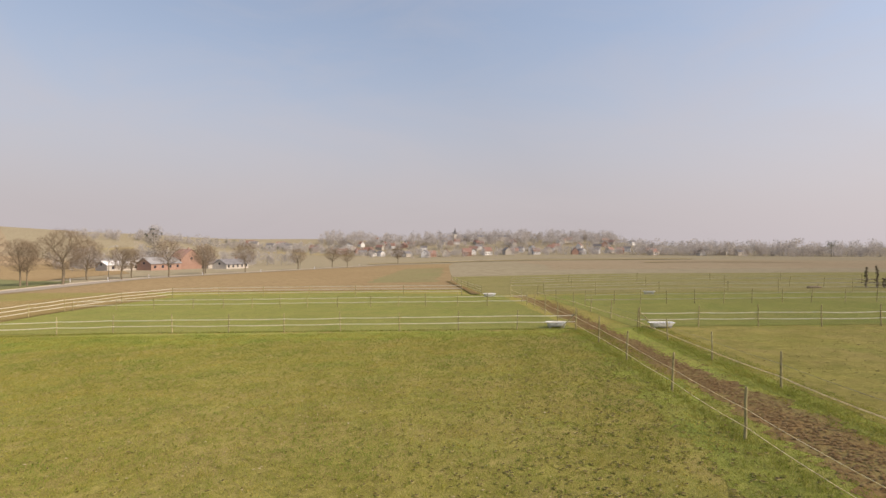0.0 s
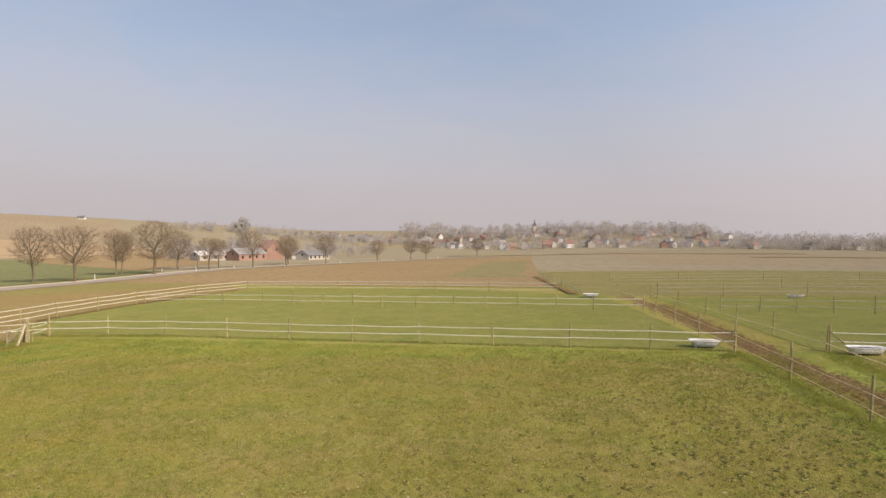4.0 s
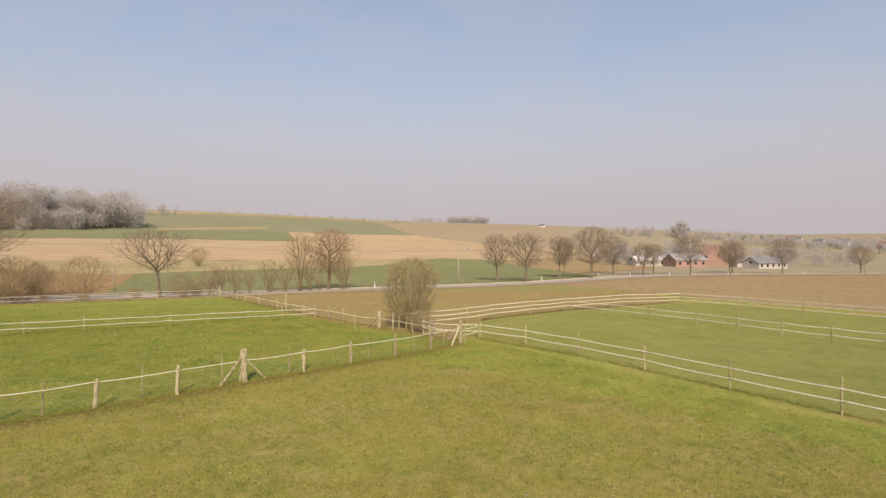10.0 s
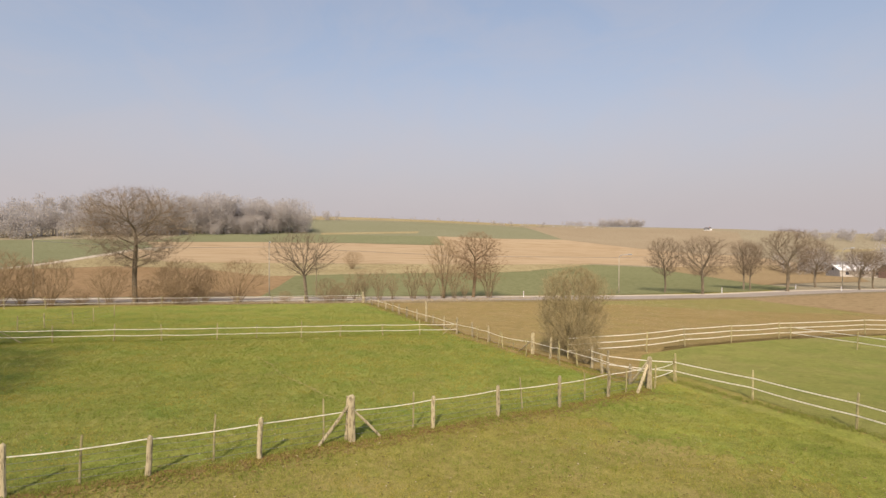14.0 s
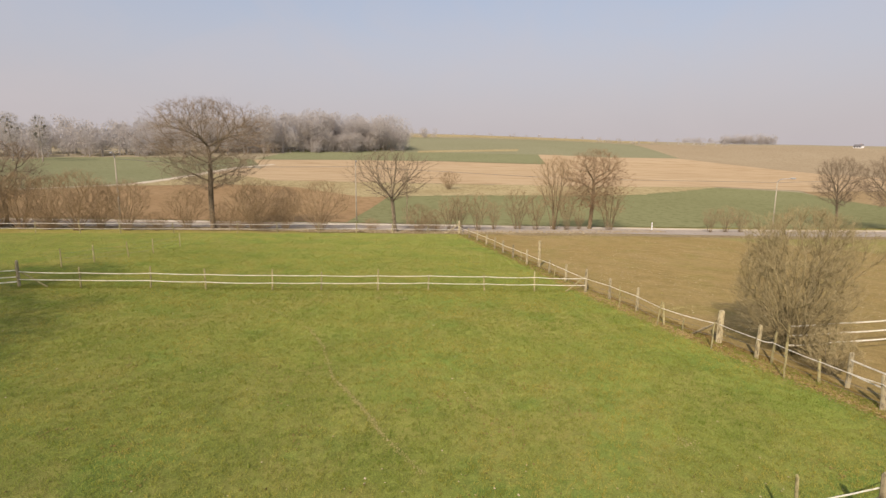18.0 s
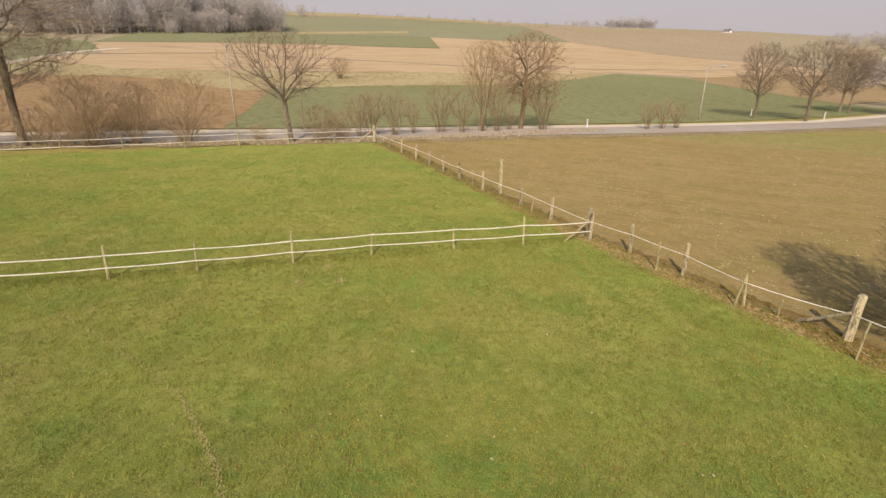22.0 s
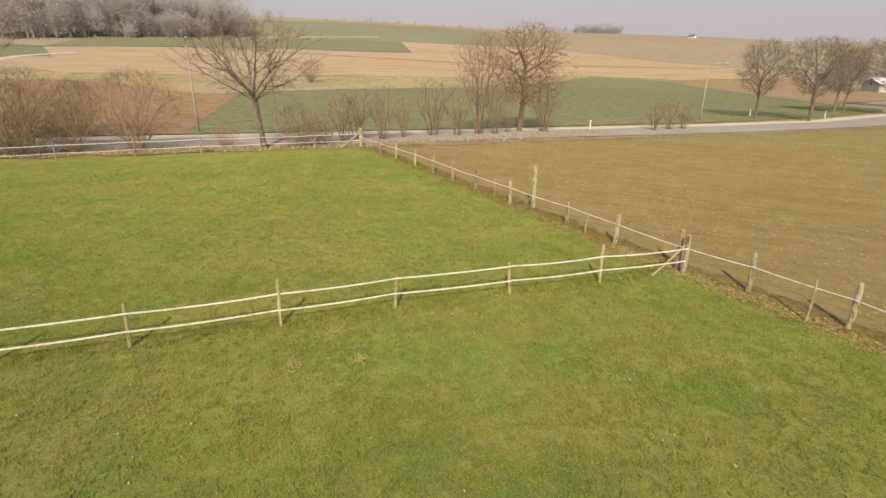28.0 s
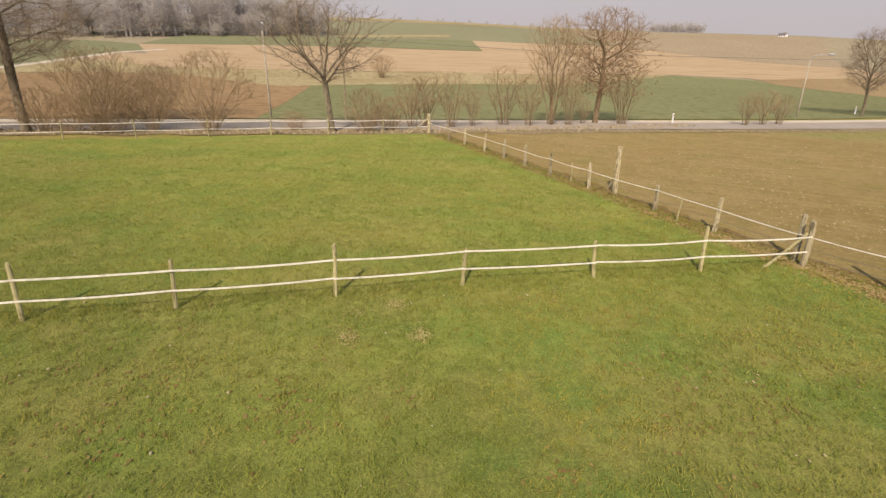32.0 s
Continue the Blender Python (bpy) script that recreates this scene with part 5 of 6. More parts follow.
def scraps(name, label, spots, material, size, flat=1.0, category="litter", lift=0.03):
    """Loose little pieces lying on the ground: spots of (x, y)."""
    verts, faces = [], []
    for x, y in spots:
        z, s = float(land(x, y)) + lift, litter_rnd.uniform(*size)
        a = litter_rnd.uniform(0, 6.28)
        o = len(verts)
        for k in range(5):
            w = a + 1.2566 * k
            q = s * litter_rnd.uniform(0.6, 1.3)
            verts.append((x + math.cos(w) * q, y + math.sin(w) * q * 0.7, z))
        verts.append((x + s * 0.1, y, z + s * flat * litter_rnd.uniform(0.4, 1.0)))
        faces += [(o + k, o + (k + 1) % 5, o + 5) for k in range(5)]
    return tagged(part(name, (verts, faces), material), label, category, kind="stuff")


scraps("verge_litter", "dead stalks and dry grass on the road verge", [(litter_rnd.gauss(-87.0, 0.8) - max(y - 26, 0) * 0.1, y) for y in (litter_rnd.uniform(-35, 56) for _ in range(3600))], STRAW_BIT, (0.05, 0.18), 1.2)
oak_leaves = [(litter_rnd.gauss(0, 2.0), litter_rnd.gauss(0, 2.0), litter_rnd.uniform(2.5, 8.0)) for _ in range(900)]
lv, lf = [], []
for x, y, z in oak_leaves:
    o, s, a = len(lv), litter_rnd.uniform(0.08, 0.18), litter_rnd.uniform(0, 6.28)
    lv += [(x, y, z), (x + s * math.cos(a), y + s * math.sin(a), z - s * 0.6), (x - s * 0.6 * math.sin(a), y + s * 0.6 * math.cos(a), z - s)]
    lf.append((o, o + 1, o + 2))
part("dry_leaves", (lv, lf), DRY_LEAF, tree_oak, "dry brown leaves left on the twigs")


# ---- woods: masses of bare crowns too far to count ----
def wood(name, label, trees, material, seed, tufts=170, fine=1.0, low=0.35):
    """trees: (x, y, height, width). Each is a trunk and a crown of many upright tufts."""
    rnd = random.Random(seed)
    verts, faces = [], []
    for x, y, h, w in trees:
        z = float(land(x, y))
        o = len(verts)
        r = h * 0.018
        verts += [(x - r, y - r, z), (x + r, y - r, z), (x, y + r, z), (x - r * 0.3, y - r * 0.3, z + h * 0.7), (x + r * 0.3, y - r * 0.3, z + h * 0.7), (x, y + r * 0.3, z + h * 0.7)]
        faces += [(o, o + 1, o + 4, o + 3), (o + 1, o + 2, o + 5, o + 4), (o + 2, o, o + 3, o + 5)]
        lobes = [(rnd.gauss(0, 0.2) * w, rnd.gauss(0, 0.2) * w, h * rnd.uniform(low, 0.74), w * rnd.uniform(0.2, 0.34)) for _ in range(7)]
        for t in range(tufts):
            lx, ly, lz, lr = rnd.choice(lobes)
            a, b = rnd.uniform(0, 6.28), math.asin(rnd.uniform(-0.9, 1))
            q = lr * rnd.uniform(0.3, 1.0)
            c = Vector((x + lx + math.cos(a) * math.cos(b) * q, y + ly + math.sin(a) * math.cos(b) * q, z + min(lz + math.sin(b) * q * 1.25, h)))
            out = Vector((math.cos(a) * math.cos(b), math.sin(a) * math.cos(b), math.sin(b) + 0.6)).normalized() * w * rnd.uniform(0.05, 0.11) * fine
            side = Vector((rnd.gauss(0, 1), rnd.gauss(0, 1), rnd.gauss(0, 0.6))).normalized() * w * rnd.uniform(0.018, 0.04) * fine
            o = len(verts)
            verts += [c - side, c + side, c + out]
            faces.append((o, o + 1, o + 2))
    return tagged(part(name, (verts, faces), material), label, "woodland", kind="stuff")


def scatter(rnd, n, x0, y0, x1, y1, depth, h, w):
    """n trees in a belt along the line from (x0, y0) to (x1, y1)."""
    out = []
    dx, dy = x1 - x0, y1 - y0
    ln = math.hypot(dx, dy)
    for i in range(n):
        s, d = (i + rnd.uniform(0, 1)) / n, rnd.uniform(-0.5, 0.5) * depth
        hh = rnd.uniform(*h)
        out.append((x0 + dx * s - dy / ln * d, y0 + dy * s + dx / ln * d, hh, hh * rnd.uniform(*w)))
    return out


woods_rnd = random.Random(77)
# the bare woods get their haze from the pale material, not from air
wood("woodland", "bare grey-brown wood on the hillside", scatter(woods_rnd, 60, -372, -95, -425, 30, 34, (16, 31), (0.6, 0.95)), HAZED_WOOD, 1, 3600, 0.42, 0.12)
wood("woodland", "dark thicket below the hillside wood", scatter(woods_rnd, 14, -385, -30, -392, 0, 8, (10, 15), (0.9, 1.2)), HAZED_WOOD, 2, 2600, 0.42, 0.1)
wood("woodland", "distant bare woods on the southern slope", scatter(woods_rnd, 60, -350, -250, -375, -100, 40, (12, 20), (0.7, 1.0)) + scatter(woods_rnd, 60, -420, -330, -480, -100, 60, (14, 26), (0.6, 0.9)), HAZED_WOOD, 3, 1100, 0.7, 0.15)
wood("woodland", "small copses along the ridge line", scatter(woods_rnd, 8, -560, 40, -575, 70, 14, (7, 10), (0.9, 1.2)) + scatter(woods_rnd, 14, -640, 90, -640, 300, 10, (3, 5), (1.0, 1.6)) + scatter(woods_rnd, 14, -690, 400, -675, 460, 16, (4, 8), (1.0, 1.5)) + scatter(woods_rnd, 44, -675, 452, -660, 512, 16, (7, 14), (0.9, 1.3)) + scatter(woods_rnd, 16, -600, 250, -580, 400, 12, (3, 7), (1.0, 1.6)), HAZED_WOOD, 4, 420, 0.8, 0.1)
wood("woodland", "bare trees and hedges round the farm", scatter(woods_rnd, 40, -175, 215, -130, 330, 50, (6, 13), (0.7, 1.0)), HAZED_WOOD, 5, 1500, 0.55, 0.15)
wood("woodland", "wooded slope behind the farm", scatter(woods_rnd, 130, -420, 530, -160, 640, 90, (5, 11), (0.8, 1.2)), HAZED_WOOD, 6, 1100, 0.6, 0.1)
wood("woodland", "bare trees among the village houses", scatter(woods_rnd, 200, -260, 640, 230, 650, 120, (5, 11), (0.8, 1.1)) + scatter(woods_rnd, 220, -230, 800, 220, 810, 150, (11, 19), (0.8, 1.1)), HAZED_WOOD, 7, 540, 0.85, 0.1)
wood("woodland", "long belt of bare woods across the plain", scatter(woods_rnd, 280, 200, 660, 760, 420, 90, (9, 19), (0.9, 1.3)), HAZED_WOOD, 8, 520, 0.8, 0.12)
wood("woodland", "dark conifers among the bare woods", scatter(woods_rnd, 22, -300, 560, -120, 640, 90, (7, 13), (0.4, 0.6)) + scatter(woods_rnd, 30, 210, 650, 700, 440, 60, (10, 20), (0.4, 0.6)), EVERGREEN, 9, 260)
wood("woodland", "distant tree belt south of the fields", scatter(woods_rnd, 120, -300, -380, 500, -460, 60, (12, 20), (0.7, 1.0)) + scatter(woods_rnd, 90, 760, 420, 620, -420, 60, (12, 20), (0.7, 1.0)), HAZED_WOOD, 10, 70)


def mistletoe_poplar(x, y, h, seed):
    g = crown_tree(seed, h, h * 0.42, 0.3, 0.8, 700, 0.30, 0.62, 0.3, (0.0, 0.0), 4, 14, 0.05, (0.6, 1.6), 0.018)
    ob = bare_tree("poplar_tree", "tall bare poplar dotted with balls of mistletoe", x, y, g, 0, POPLAR_BARK, POPLAR_TWIG, "poplars")
    rnd = random.Random(seed)
    for i in range(9):
        a, s = rnd.uniform(0, 6.28), rnd.uniform(0.06, 0.17) * h
        c = Vector((math.cos(a) * s, math.sin(a) * s, h * rnd.uniform(0.5, 0.95)))
        v, f = [], []
        for t in range(60):
            d = Vector((rnd.gauss(0, 1), rnd.gauss(0, 1), rnd.gauss(0, 1))).normalized()
            q = d.cross(Vector((0.2, 0.3, 0.9))).normalized() * 0.16
            o = len(v)
            v += [c + d * 0.2 - q, c + d * 0.2 + q, c + d * rnd.uniform(0.6, 0.95)]
            f.append((o, o + 1, o + 2))
        part("mistletoe", (v, f), EVERGREEN, ob, "dark ball of mistletoe")
    return ob


mistletoe_poplar(-312, -165, 25, 91)
mistletoe_poplar(-305, -147, 23, 92)
mistletoe_poplar(-318, -190, 24, 93)
mistletoe_poplar(-160, 251, 22, 94)


# ---- buildings ----
def house(name, label, x, y, turn, lx, ly, wall_h, roof_h, wall, roof, windows=3, chimney=True, group="houses", category="house", over=0.35):
    """A gabled house, its ridge along x: wall, roof, windows, door and chimney."""
    ob = thing(name, label, category, x, y, turn, group=group)
    a, b = lx / 2, ly / 2
    top = wall_h + roof_h
    v = [(-a, -b, -1.0), (a, -b, -1.0), (a, b, -1.0), (-a, b, -1.0), (-a, -b, wall_h), (a, -b, wall_h), (a, b, wall_h), (-a, b, wall_h), (-a, 0, top - 0.12), (a, 0, top - 0.12)]
    part("wall", (v, [(0, 1, 5, 4), (2, 3, 7, 6), (1, 2, 6, 9, 5), (3, 0, 4, 8, 7), (3, 2, 1, 0)]), wall, ob)
    e, t = over, 0.18
    drop = roof_h / b * e
    A = a + e
    v = [(-A, -b - e, wall_h - drop), (A, -b - e, wall_h - drop), (A, 0, top), (-A, 0, top), (-A, b + e, wall_h - drop), (A, b + e, wall_h - drop)]
    v += [(p[0], p[1], p[2] + t) for p in v]
    roof_ob = part("roof", (v, [(6, 7, 8, 9), (9, 8, 11, 10), (1, 0, 3, 2), (2, 3, 4, 5), (0, 1, 7, 6), (5, 4, 10, 11), (0, 6, 9, 3), (3, 9, 10, 4), (1, 2, 8, 7), (2, 5, 11, 8)]), roof, ob)
    if chimney:
        part("chimney", box(a * 0.45, -0.3, top - 0.5, a * 0.45 + 0.6, 0.3, top + 0.9), RED_BRICK, roof_ob)
    for side in (-1, 1):
        for i in range(windows):
            u = -a + lx * (i + 0.5) / windows
            part("window", box(u - 0.55, side * b - 0.03, wall_h * 0.35, u + 0.55, side * b + 0.03, wall_h * 0.35 + 1.2), DARK_PANE, ob)
    for side in (-1, 1):
        part("window", box(side * a - 0.03, -0.5, wall_h * 0.9, side * a + 0.03, 0.5, wall_h * 0.9 + 1.0), DARK_PANE, ob)
    return ob


house("farmhouse", "red brick farmhouse with a gabled tile roof", -138.5, 241.5, -32, 11, 10, 5.0, 4.2, RED_BRICK, ROOF_TILE, 3, True, "farm buildings")
house("barn", "low red brick barn with pale sheet roof", -141, 225, 70, 15, 9, 3.0, 2.4, RED_BRICK, SHEET_ROOF, 4, False, "farm buildings", "barn")
house("shed", "long pale farm shed with a flat sheet roof", -186, 262, 62, 40, 14, 3.0, 1.6, CREAM_WALL, SHEET_ROOF, 6, False, "farm buildings", "barn")
house("shed", "low farm shed with a white sheet roof", -153, 219, 68, 20, 8, 2.6, 1.6, CREAM_WALL, WHITEWASH, 4, False, "farm buildings", "barn")
house("bungalow", "low cream house with grey roof beside the road", -117, 243, 75, 15, 8, 2.3, 2.2, CREAM_WALL, SLATE, 5, True)
house("shed", "dark low farm shed", -128, 250, 65, 14, 7, 2.4, 1.8, CREAM_WALL, SLATE, 2, False, "farm buildings", "barn")
house("house", "small white house on the ridge", -520, 497, 20, 7, 5, 1.8, 1.8, WHITEWASH, SLATE, 3)
village_rnd = random.Random(9)
models = []
for wall, roof, label in ((WHITEWASH, SLATE, "white village house with grey roof"), (CREAM_WALL, ROOF_TILE, "cream village house with red tile roof"), (RED_BRICK, ROOF_TILE, "red brick village house"), (WHITEWASH, ROOF_TILE, "white village house with red roof"),
                          (CREAM_WALL, SLATE, "rendered village house with grey roof")):
    models.append(house("house", label, -60 + 24 * len(models), 610 + 6 * len(models), village_rnd.uniform(0, 180), village_rnd.uniform(9, 13), village_rnd.uniform(7.5, 9.5), village_rnd.uniform(4, 5.5), village_rnd.uniform(3.2, 4.6), wall, roof, 3))
for i in range(84):
    far = i % 3
    x = village_rnd.uniform(-290, 300) if far == 0 else village_rnd.uniform(-190, 230)
    y = (village_rnd.uniform(598, 650), village_rnd.uniform(650, 740), village_rnd.uniform(740, 830))[far] + 0.05 * abs(x)
    copy_thing(village_rnd.choice(models), scaled(x, y, village_rnd.uniform(0, 180), 0.85, 0.8))

church = thing("church", "grey village church with a pointed spire", "church", -34, 812, 20)
church.scale = (0.8, 0.8, 0.72)
part("tower", box(-3, -3, -1, 3, 3, 17), CREAM_WALL, church)
part("spire", ([(-3.4, -3.4, 17), (3.4, -3.4, 17), (3.4, 3.4, 17), (-3.4, 3.4, 17), (-1.4, -1.4, 23), (1.4, -1.4, 23), (1.4, 1.4, 23), (-1.4, 1.4, 23), (0, 0, 32)],
               [(0, 1, 5, 4), (1, 2, 6, 5), (2, 3, 7, 6), (3, 0, 4, 7), (4, 5, 8), (5, 6, 8), (6, 7, 8), (7, 4, 8), (3, 2, 1, 0)]), SLATE, church)
part("nave", box(3, -6, -1, 30, 6, 9), CREAM_WALL, church)
part("nave_roof", ([(2.8, -6.5, 9), (30.4, -6.5, 9), (30.4, 6.5, 9), (2.8, 6.5, 9), (2.8, 0, 16), (30.4, 0, 16)], [(0, 1, 5, 4), (2, 3, 4, 5), (1, 2, 5), (3, 0, 4), (3, 2, 1, 0)]), SLATE, church)
for i in range(5):
    part("window", box(5.5 + 5 * i, -6.06, 2.5, 7.0 + 5 * i, -5.94, 7), DARK_PANE, church)
house("convent", "long grey institutional building above the village", 25, 822, 4, 50, 14, 5.5, 3.5, CREAM_WALL, SLATE, 12, False, "houses", "building")

# ---- the overgrown hut and the row of pollards ----
hut = thing("overgrown_hut", "field hut under green tarpaulin overgrown with dark ivy", "hut", 61.2, 68.4, -40)
hut_rnd = random.Random(15)
hv, hf = [], []
hn, hm = 14, 8
for side in range(4):
    c0, c1 = (((-2.7, -1.6), (2.7, -1.6)), ((2.7, -1.6), (2.7, 1.6)), ((2.7, 1.6), (-2.7, 1.6)), ((-2.7, 1.6), (-2.7, -1.6)))[side]
    o = len(hv)
    for i in range(hn + 1):
        for j in range(hm + 1):
            s, h = i / hn, j / hm
            bulge = 1 + 0.05 * noise.noise((i * 0.6 + side * 9, j * 0.5, 1.0))
            hv.append(((c0[0] + (c1[0] - c0[0]) * s) * bulge, (c0[1] + (c1[1] - c0[1]) * s) * bulge, 2.35 * h - 0.1))
    hf += [(o + i * (hm + 1) + j, o + (i + 1) * (hm + 1) + j, o + (i + 1) * (hm + 1) + j + 1, o + i * (hm + 1) + j + 1) for i in range(hn) for j in range(hm)]
part("tarpaulin", (hv, hf), TARPAULIN, hut, "faded green tarpaulin", True)
part("roof", ([(-2.8, -1.7, 2.22), (2.8, -1.7, 2.22), (2.8, 1.7, 2.22), (-2.8, 1.7, 2.22), (-2.8, 0, 2.7), (2.8, 0, 2.7)], [(0, 1, 5, 4), (2, 3, 4, 5), (1, 2, 5), (3, 0, 4), (3, 2, 1, 0)]), TARPAULIN, hut)
iv, jf = [], []
for t in range(5200):
    a = hut_rnd.random()
    x, y = hut_rnd.uniform(-3.0, 3.0), hut_rnd.uniform(-1.9, 1.9)
    top = 2.7 + 0.45 * noise.noise((x * 0.7, y * 0.5, 4.0)) + (0.65 if x > 1.3 else 0.35 if x < -1.8 else 0)
    if hut_rnd.random() < 0.5:
        y = hut_rnd.choice((-1.8, 1.8)) + hut_rnd.gauss(0, 0.12)
        z = top - abs(hut_rnd.gauss(0, 0.42)) if x > -2.5 else hut_rnd.uniform(0.2, top)
    else:
        z = top + hut_rnd.gauss(0, 0.22)
    s, o = hut_rnd.uniform(0.08, 0.18), len(iv)
    d = Vector((hut_rnd.gauss(0, 1), hut_rnd.gauss(0, 1), hut_rnd.gauss(0, 1))).normalized()
    e = d.cross(Vector((0.3, 0.2, 1))).normalized()
    c = Vector((x, y, max(z, 0.1)))
    iv += [c - e * s, c + d * s * 0.9, c + e * s, c - d * s * 0.9]
    jf.append((o, o + 1, o + 2, o + 3))
part("ivy", (iv, jf), IVY, hut, "dense dark ivy over roof and corners")

pollard_rnd = random.Random(33)


def pollard(x, y, h):
    """A bare clipped trunk with stubs and a few trained side branches."""
    ob = thing("pollard_tree", "bare clipped trunk with ivy and trained side branches", "tree", x, y, pollard_rnd.uniform(-15, 15), group="row of pollards")
    path = [(pollard_rnd.gauss(0, 0.06), pollard_rnd.gauss(0, 0.06), h * s) for s in (-0.05, 0.2, 0.4, 0.6, 0.8, 1.0)]
    part("trunk", tube(path, [0.13, 0.12, 0.11, 0.12, 0.10, 0.12], 7), BARK, ob)
    for k in range(4):
        s, z = (-1, 1)[k % 2], h * (0.22 + 0.13 * (k // 2))
        part("branch", tube([(0, 0, z), (s * 0.5, 0.05, z + 0.12), (s * pollard_rnd.uniform(0.9, 1.4), 0, z + 0.2)], [0.05, 0.035, 0.02], 5), BARK, ob)
    v, f = [], []
    for t in range(90):
        a, z = pollard_rnd.uniform(0, 6.28), h * pollard_rnd.uniform(0.1, 1.02)
        c = Vector((math.cos(a) * 0.17, math.sin(a) * 0.17, z))
        d = Vector((pollard_rnd.gauss(0, 1), pollard_rnd.gauss(0, 1), pollard_rnd.gauss(0, 1))).normalized() * 0.13
        e = d.cross(Vector((0.2, 0.4, 1))).normalized() * 0.09
        o = len(v)
        v += [c - e, c + e, c + d]
        f.append((o, o + 1, o + 2))
    part("ivy", (v, f), IVY, ob)
    return ob


for i, x in enumerate((51.9, 53.3, 54.0, 55.1, 55.8, 56.5, 57.2, 58.3, 59.2, 60.3, 61.2, 67.2, 67.9, 68.6, 69.7, 70.9, 72.2)):
    pollard(x, 73.6 - 0.14 * (x - 51.9) + 0.25 * (i % 2), (2.75 + 0.2 * math.sin(i * 2.3)) * (0.5 if i == 2 else 1))


# ---- troughs, lamps, road posts ----
def trough(label, x, y, turn, lx=1.75, ly=0.75, h=0.36, legs=True):
    """An old enamelled bathtub used as a water trough."""
    ob = thing("water_trough", label, "trough", x, y, turn, group="water troughs")
    rings = []
    for scale, z in ((0.80, 0.10), (0.92, 0.28), (1.0, h), (1.06, h + 0.02), (1.06, h + 0.04), (0.95, h + 0.035), (0.86, 0.30), (0.74, 0.16)):
        rings.append([(math.copysign(abs(math.cos(w)) ** 0.5, math.cos(w)) * lx / 2 * scale, math.copysign(abs(math.sin(w)) ** 0.6, math.sin(w)) * ly / 2 * scale, z) for w in (2 * math.pi * k / 20 for k in range(20))])
    v = [p for r in rings for p in r]
    f = [(i * 20 + k, i * 20 + (k + 1) % 20, (i + 1) * 20 + (k + 1) % 20, (i + 1) * 20 + k) for i in range(7) for k in range(20)] + [tuple(range(20))[::-1], tuple(140 + k for k in range(20))]
    part("tub", (v, f), ENAMEL, ob, smooth=True)
    part("water", ([(p[0] * 0.93, p[1] * 0.93, 0.345) for p in rings[6]], [tuple(range(20))]), WATER, ob)
    if legs:
        for sx in (-1, 1):
            for sy in (-1, 1):
                part("leg", box(sx * lx * 0.33 - 0.04, sy * ly * 0.28 - 0.04, -0.03, sx * lx * 0.33 + 0.04, sy * ly * 0.28 + 0.04, 0.14), STEEL, ob)
    return ob


trough("white enamel bathtub used as water trough beside the lane", 12.9, 37.6, 8)
trough("white enamel bathtub used as water trough by the fence corner", 5.8, 38.7, 5, 1.5)
trough("white water trough in the far paddock", 21.2, 66.2, 4, 1.5, 0.5, 0.3)
trough("white water trough beside the ditch", 1.6, 66.6, 12, 1.6)
log = thing("fallen_log", "short brown log lying in the paddock", "log", 45.0, 73.2, 12)
part("log", tube([(-1.0, 0, 0.12), (-0.3, 0.05, 0.15), (0.4, 0, 0.14), (1.0, -0.04, 0.12)], [0.17, 0.2, 0.19, 0.15], 9), BARK, log, smooth=True)
part("stub", tube([(0.4, 0, 0.2), (0.75, 0.1, 0.55)], [0.06, 0.04], 6), BARK, log)
setting("ditch", drape([(-6.2, 104), (-3, 86), (-0.6, 70)], [(-5.2, 104), (-2.0, 86), (0.6, 70)], 40, 2, 0.10), MUD, "dark muddy ditch along the field edge", "ditch")
fence("tape fence beside the ditch", [(-5.0, 103), (-4.2, 97), (-3.4, 91), (-2.4, 85), (-1.3, 79), (-0.2, 73), (0.6, 69)], "slim", 1.3, (0.45, 0.8, 1.1), DULL_TAPE, 0.045)


def street_lamp(label, x, y, turn, h, reach):
    ob = thing("street_lamp", label, "street lamp", x, y, turn, group="street lamps")
    part("pole", tube([(0, 0, -0.3), (0, 0, h * 0.5), (0, 0, h * 0.93)], [0.11, 0.085, 0.065], 8), CONCRETE, ob, smooth=True)
    arm = part("arm", tube([(0, 0, h * 0.92), (reach * 0.12, 0, h * 0.965), (reach * 0.4, 0, h * 0.99), (reach, 0, h)], [0.06, 0.05, 0.045, 0.04], 6), STEEL, ob, smooth=True)
    v, f = tube([(reach - 0.05, 0, h), (reach + 0.15, 0, h + 0.03), (reach + 0.6, 0, h + 0.02), (reach + 0.75, 0, h - 0.02)], [0.05, 0.12, 0.11, 0.04], 8)
    part("lamp_head", (v, f), STEEL, arm, smooth=True)
    return ob


street_lamp("pale concrete street lamp with a curved arm", -98.5, 78.0, 45, 7.3, 1.6)
street_lamp("pale concrete street lamp beside the road", -98.5, 15.7, 10, 8.2, 0.6)
street_lamp("pale concrete street lamp behind roadside bushes", -96.5, -14.2, 10, 8.4, 0.8)
street_lamp("pale concrete street lamp by the road bend", -104.6, 143, 40, 9.5, 1.5)
street_lamp("pale concrete street lamp by the far road", -76, 222, 40, 9.5, 1.5)
cable = tagged(part("overhead_cable", tube([gp(-96.9, -14.2, 7.7), gp(-97.0, 0.5, 7.0), gp(-98.5, 15.7, 7.5), gp(-97.5, 46, 6.6), gp(-98.5, 78.6, 6.7), gp(-104.6, 110, 7.8), gp(-104.6, 143, 8.6)], [0.02] * 7, 4), WIRE), "thin dark overhead cable strung between street lamps", "cable")
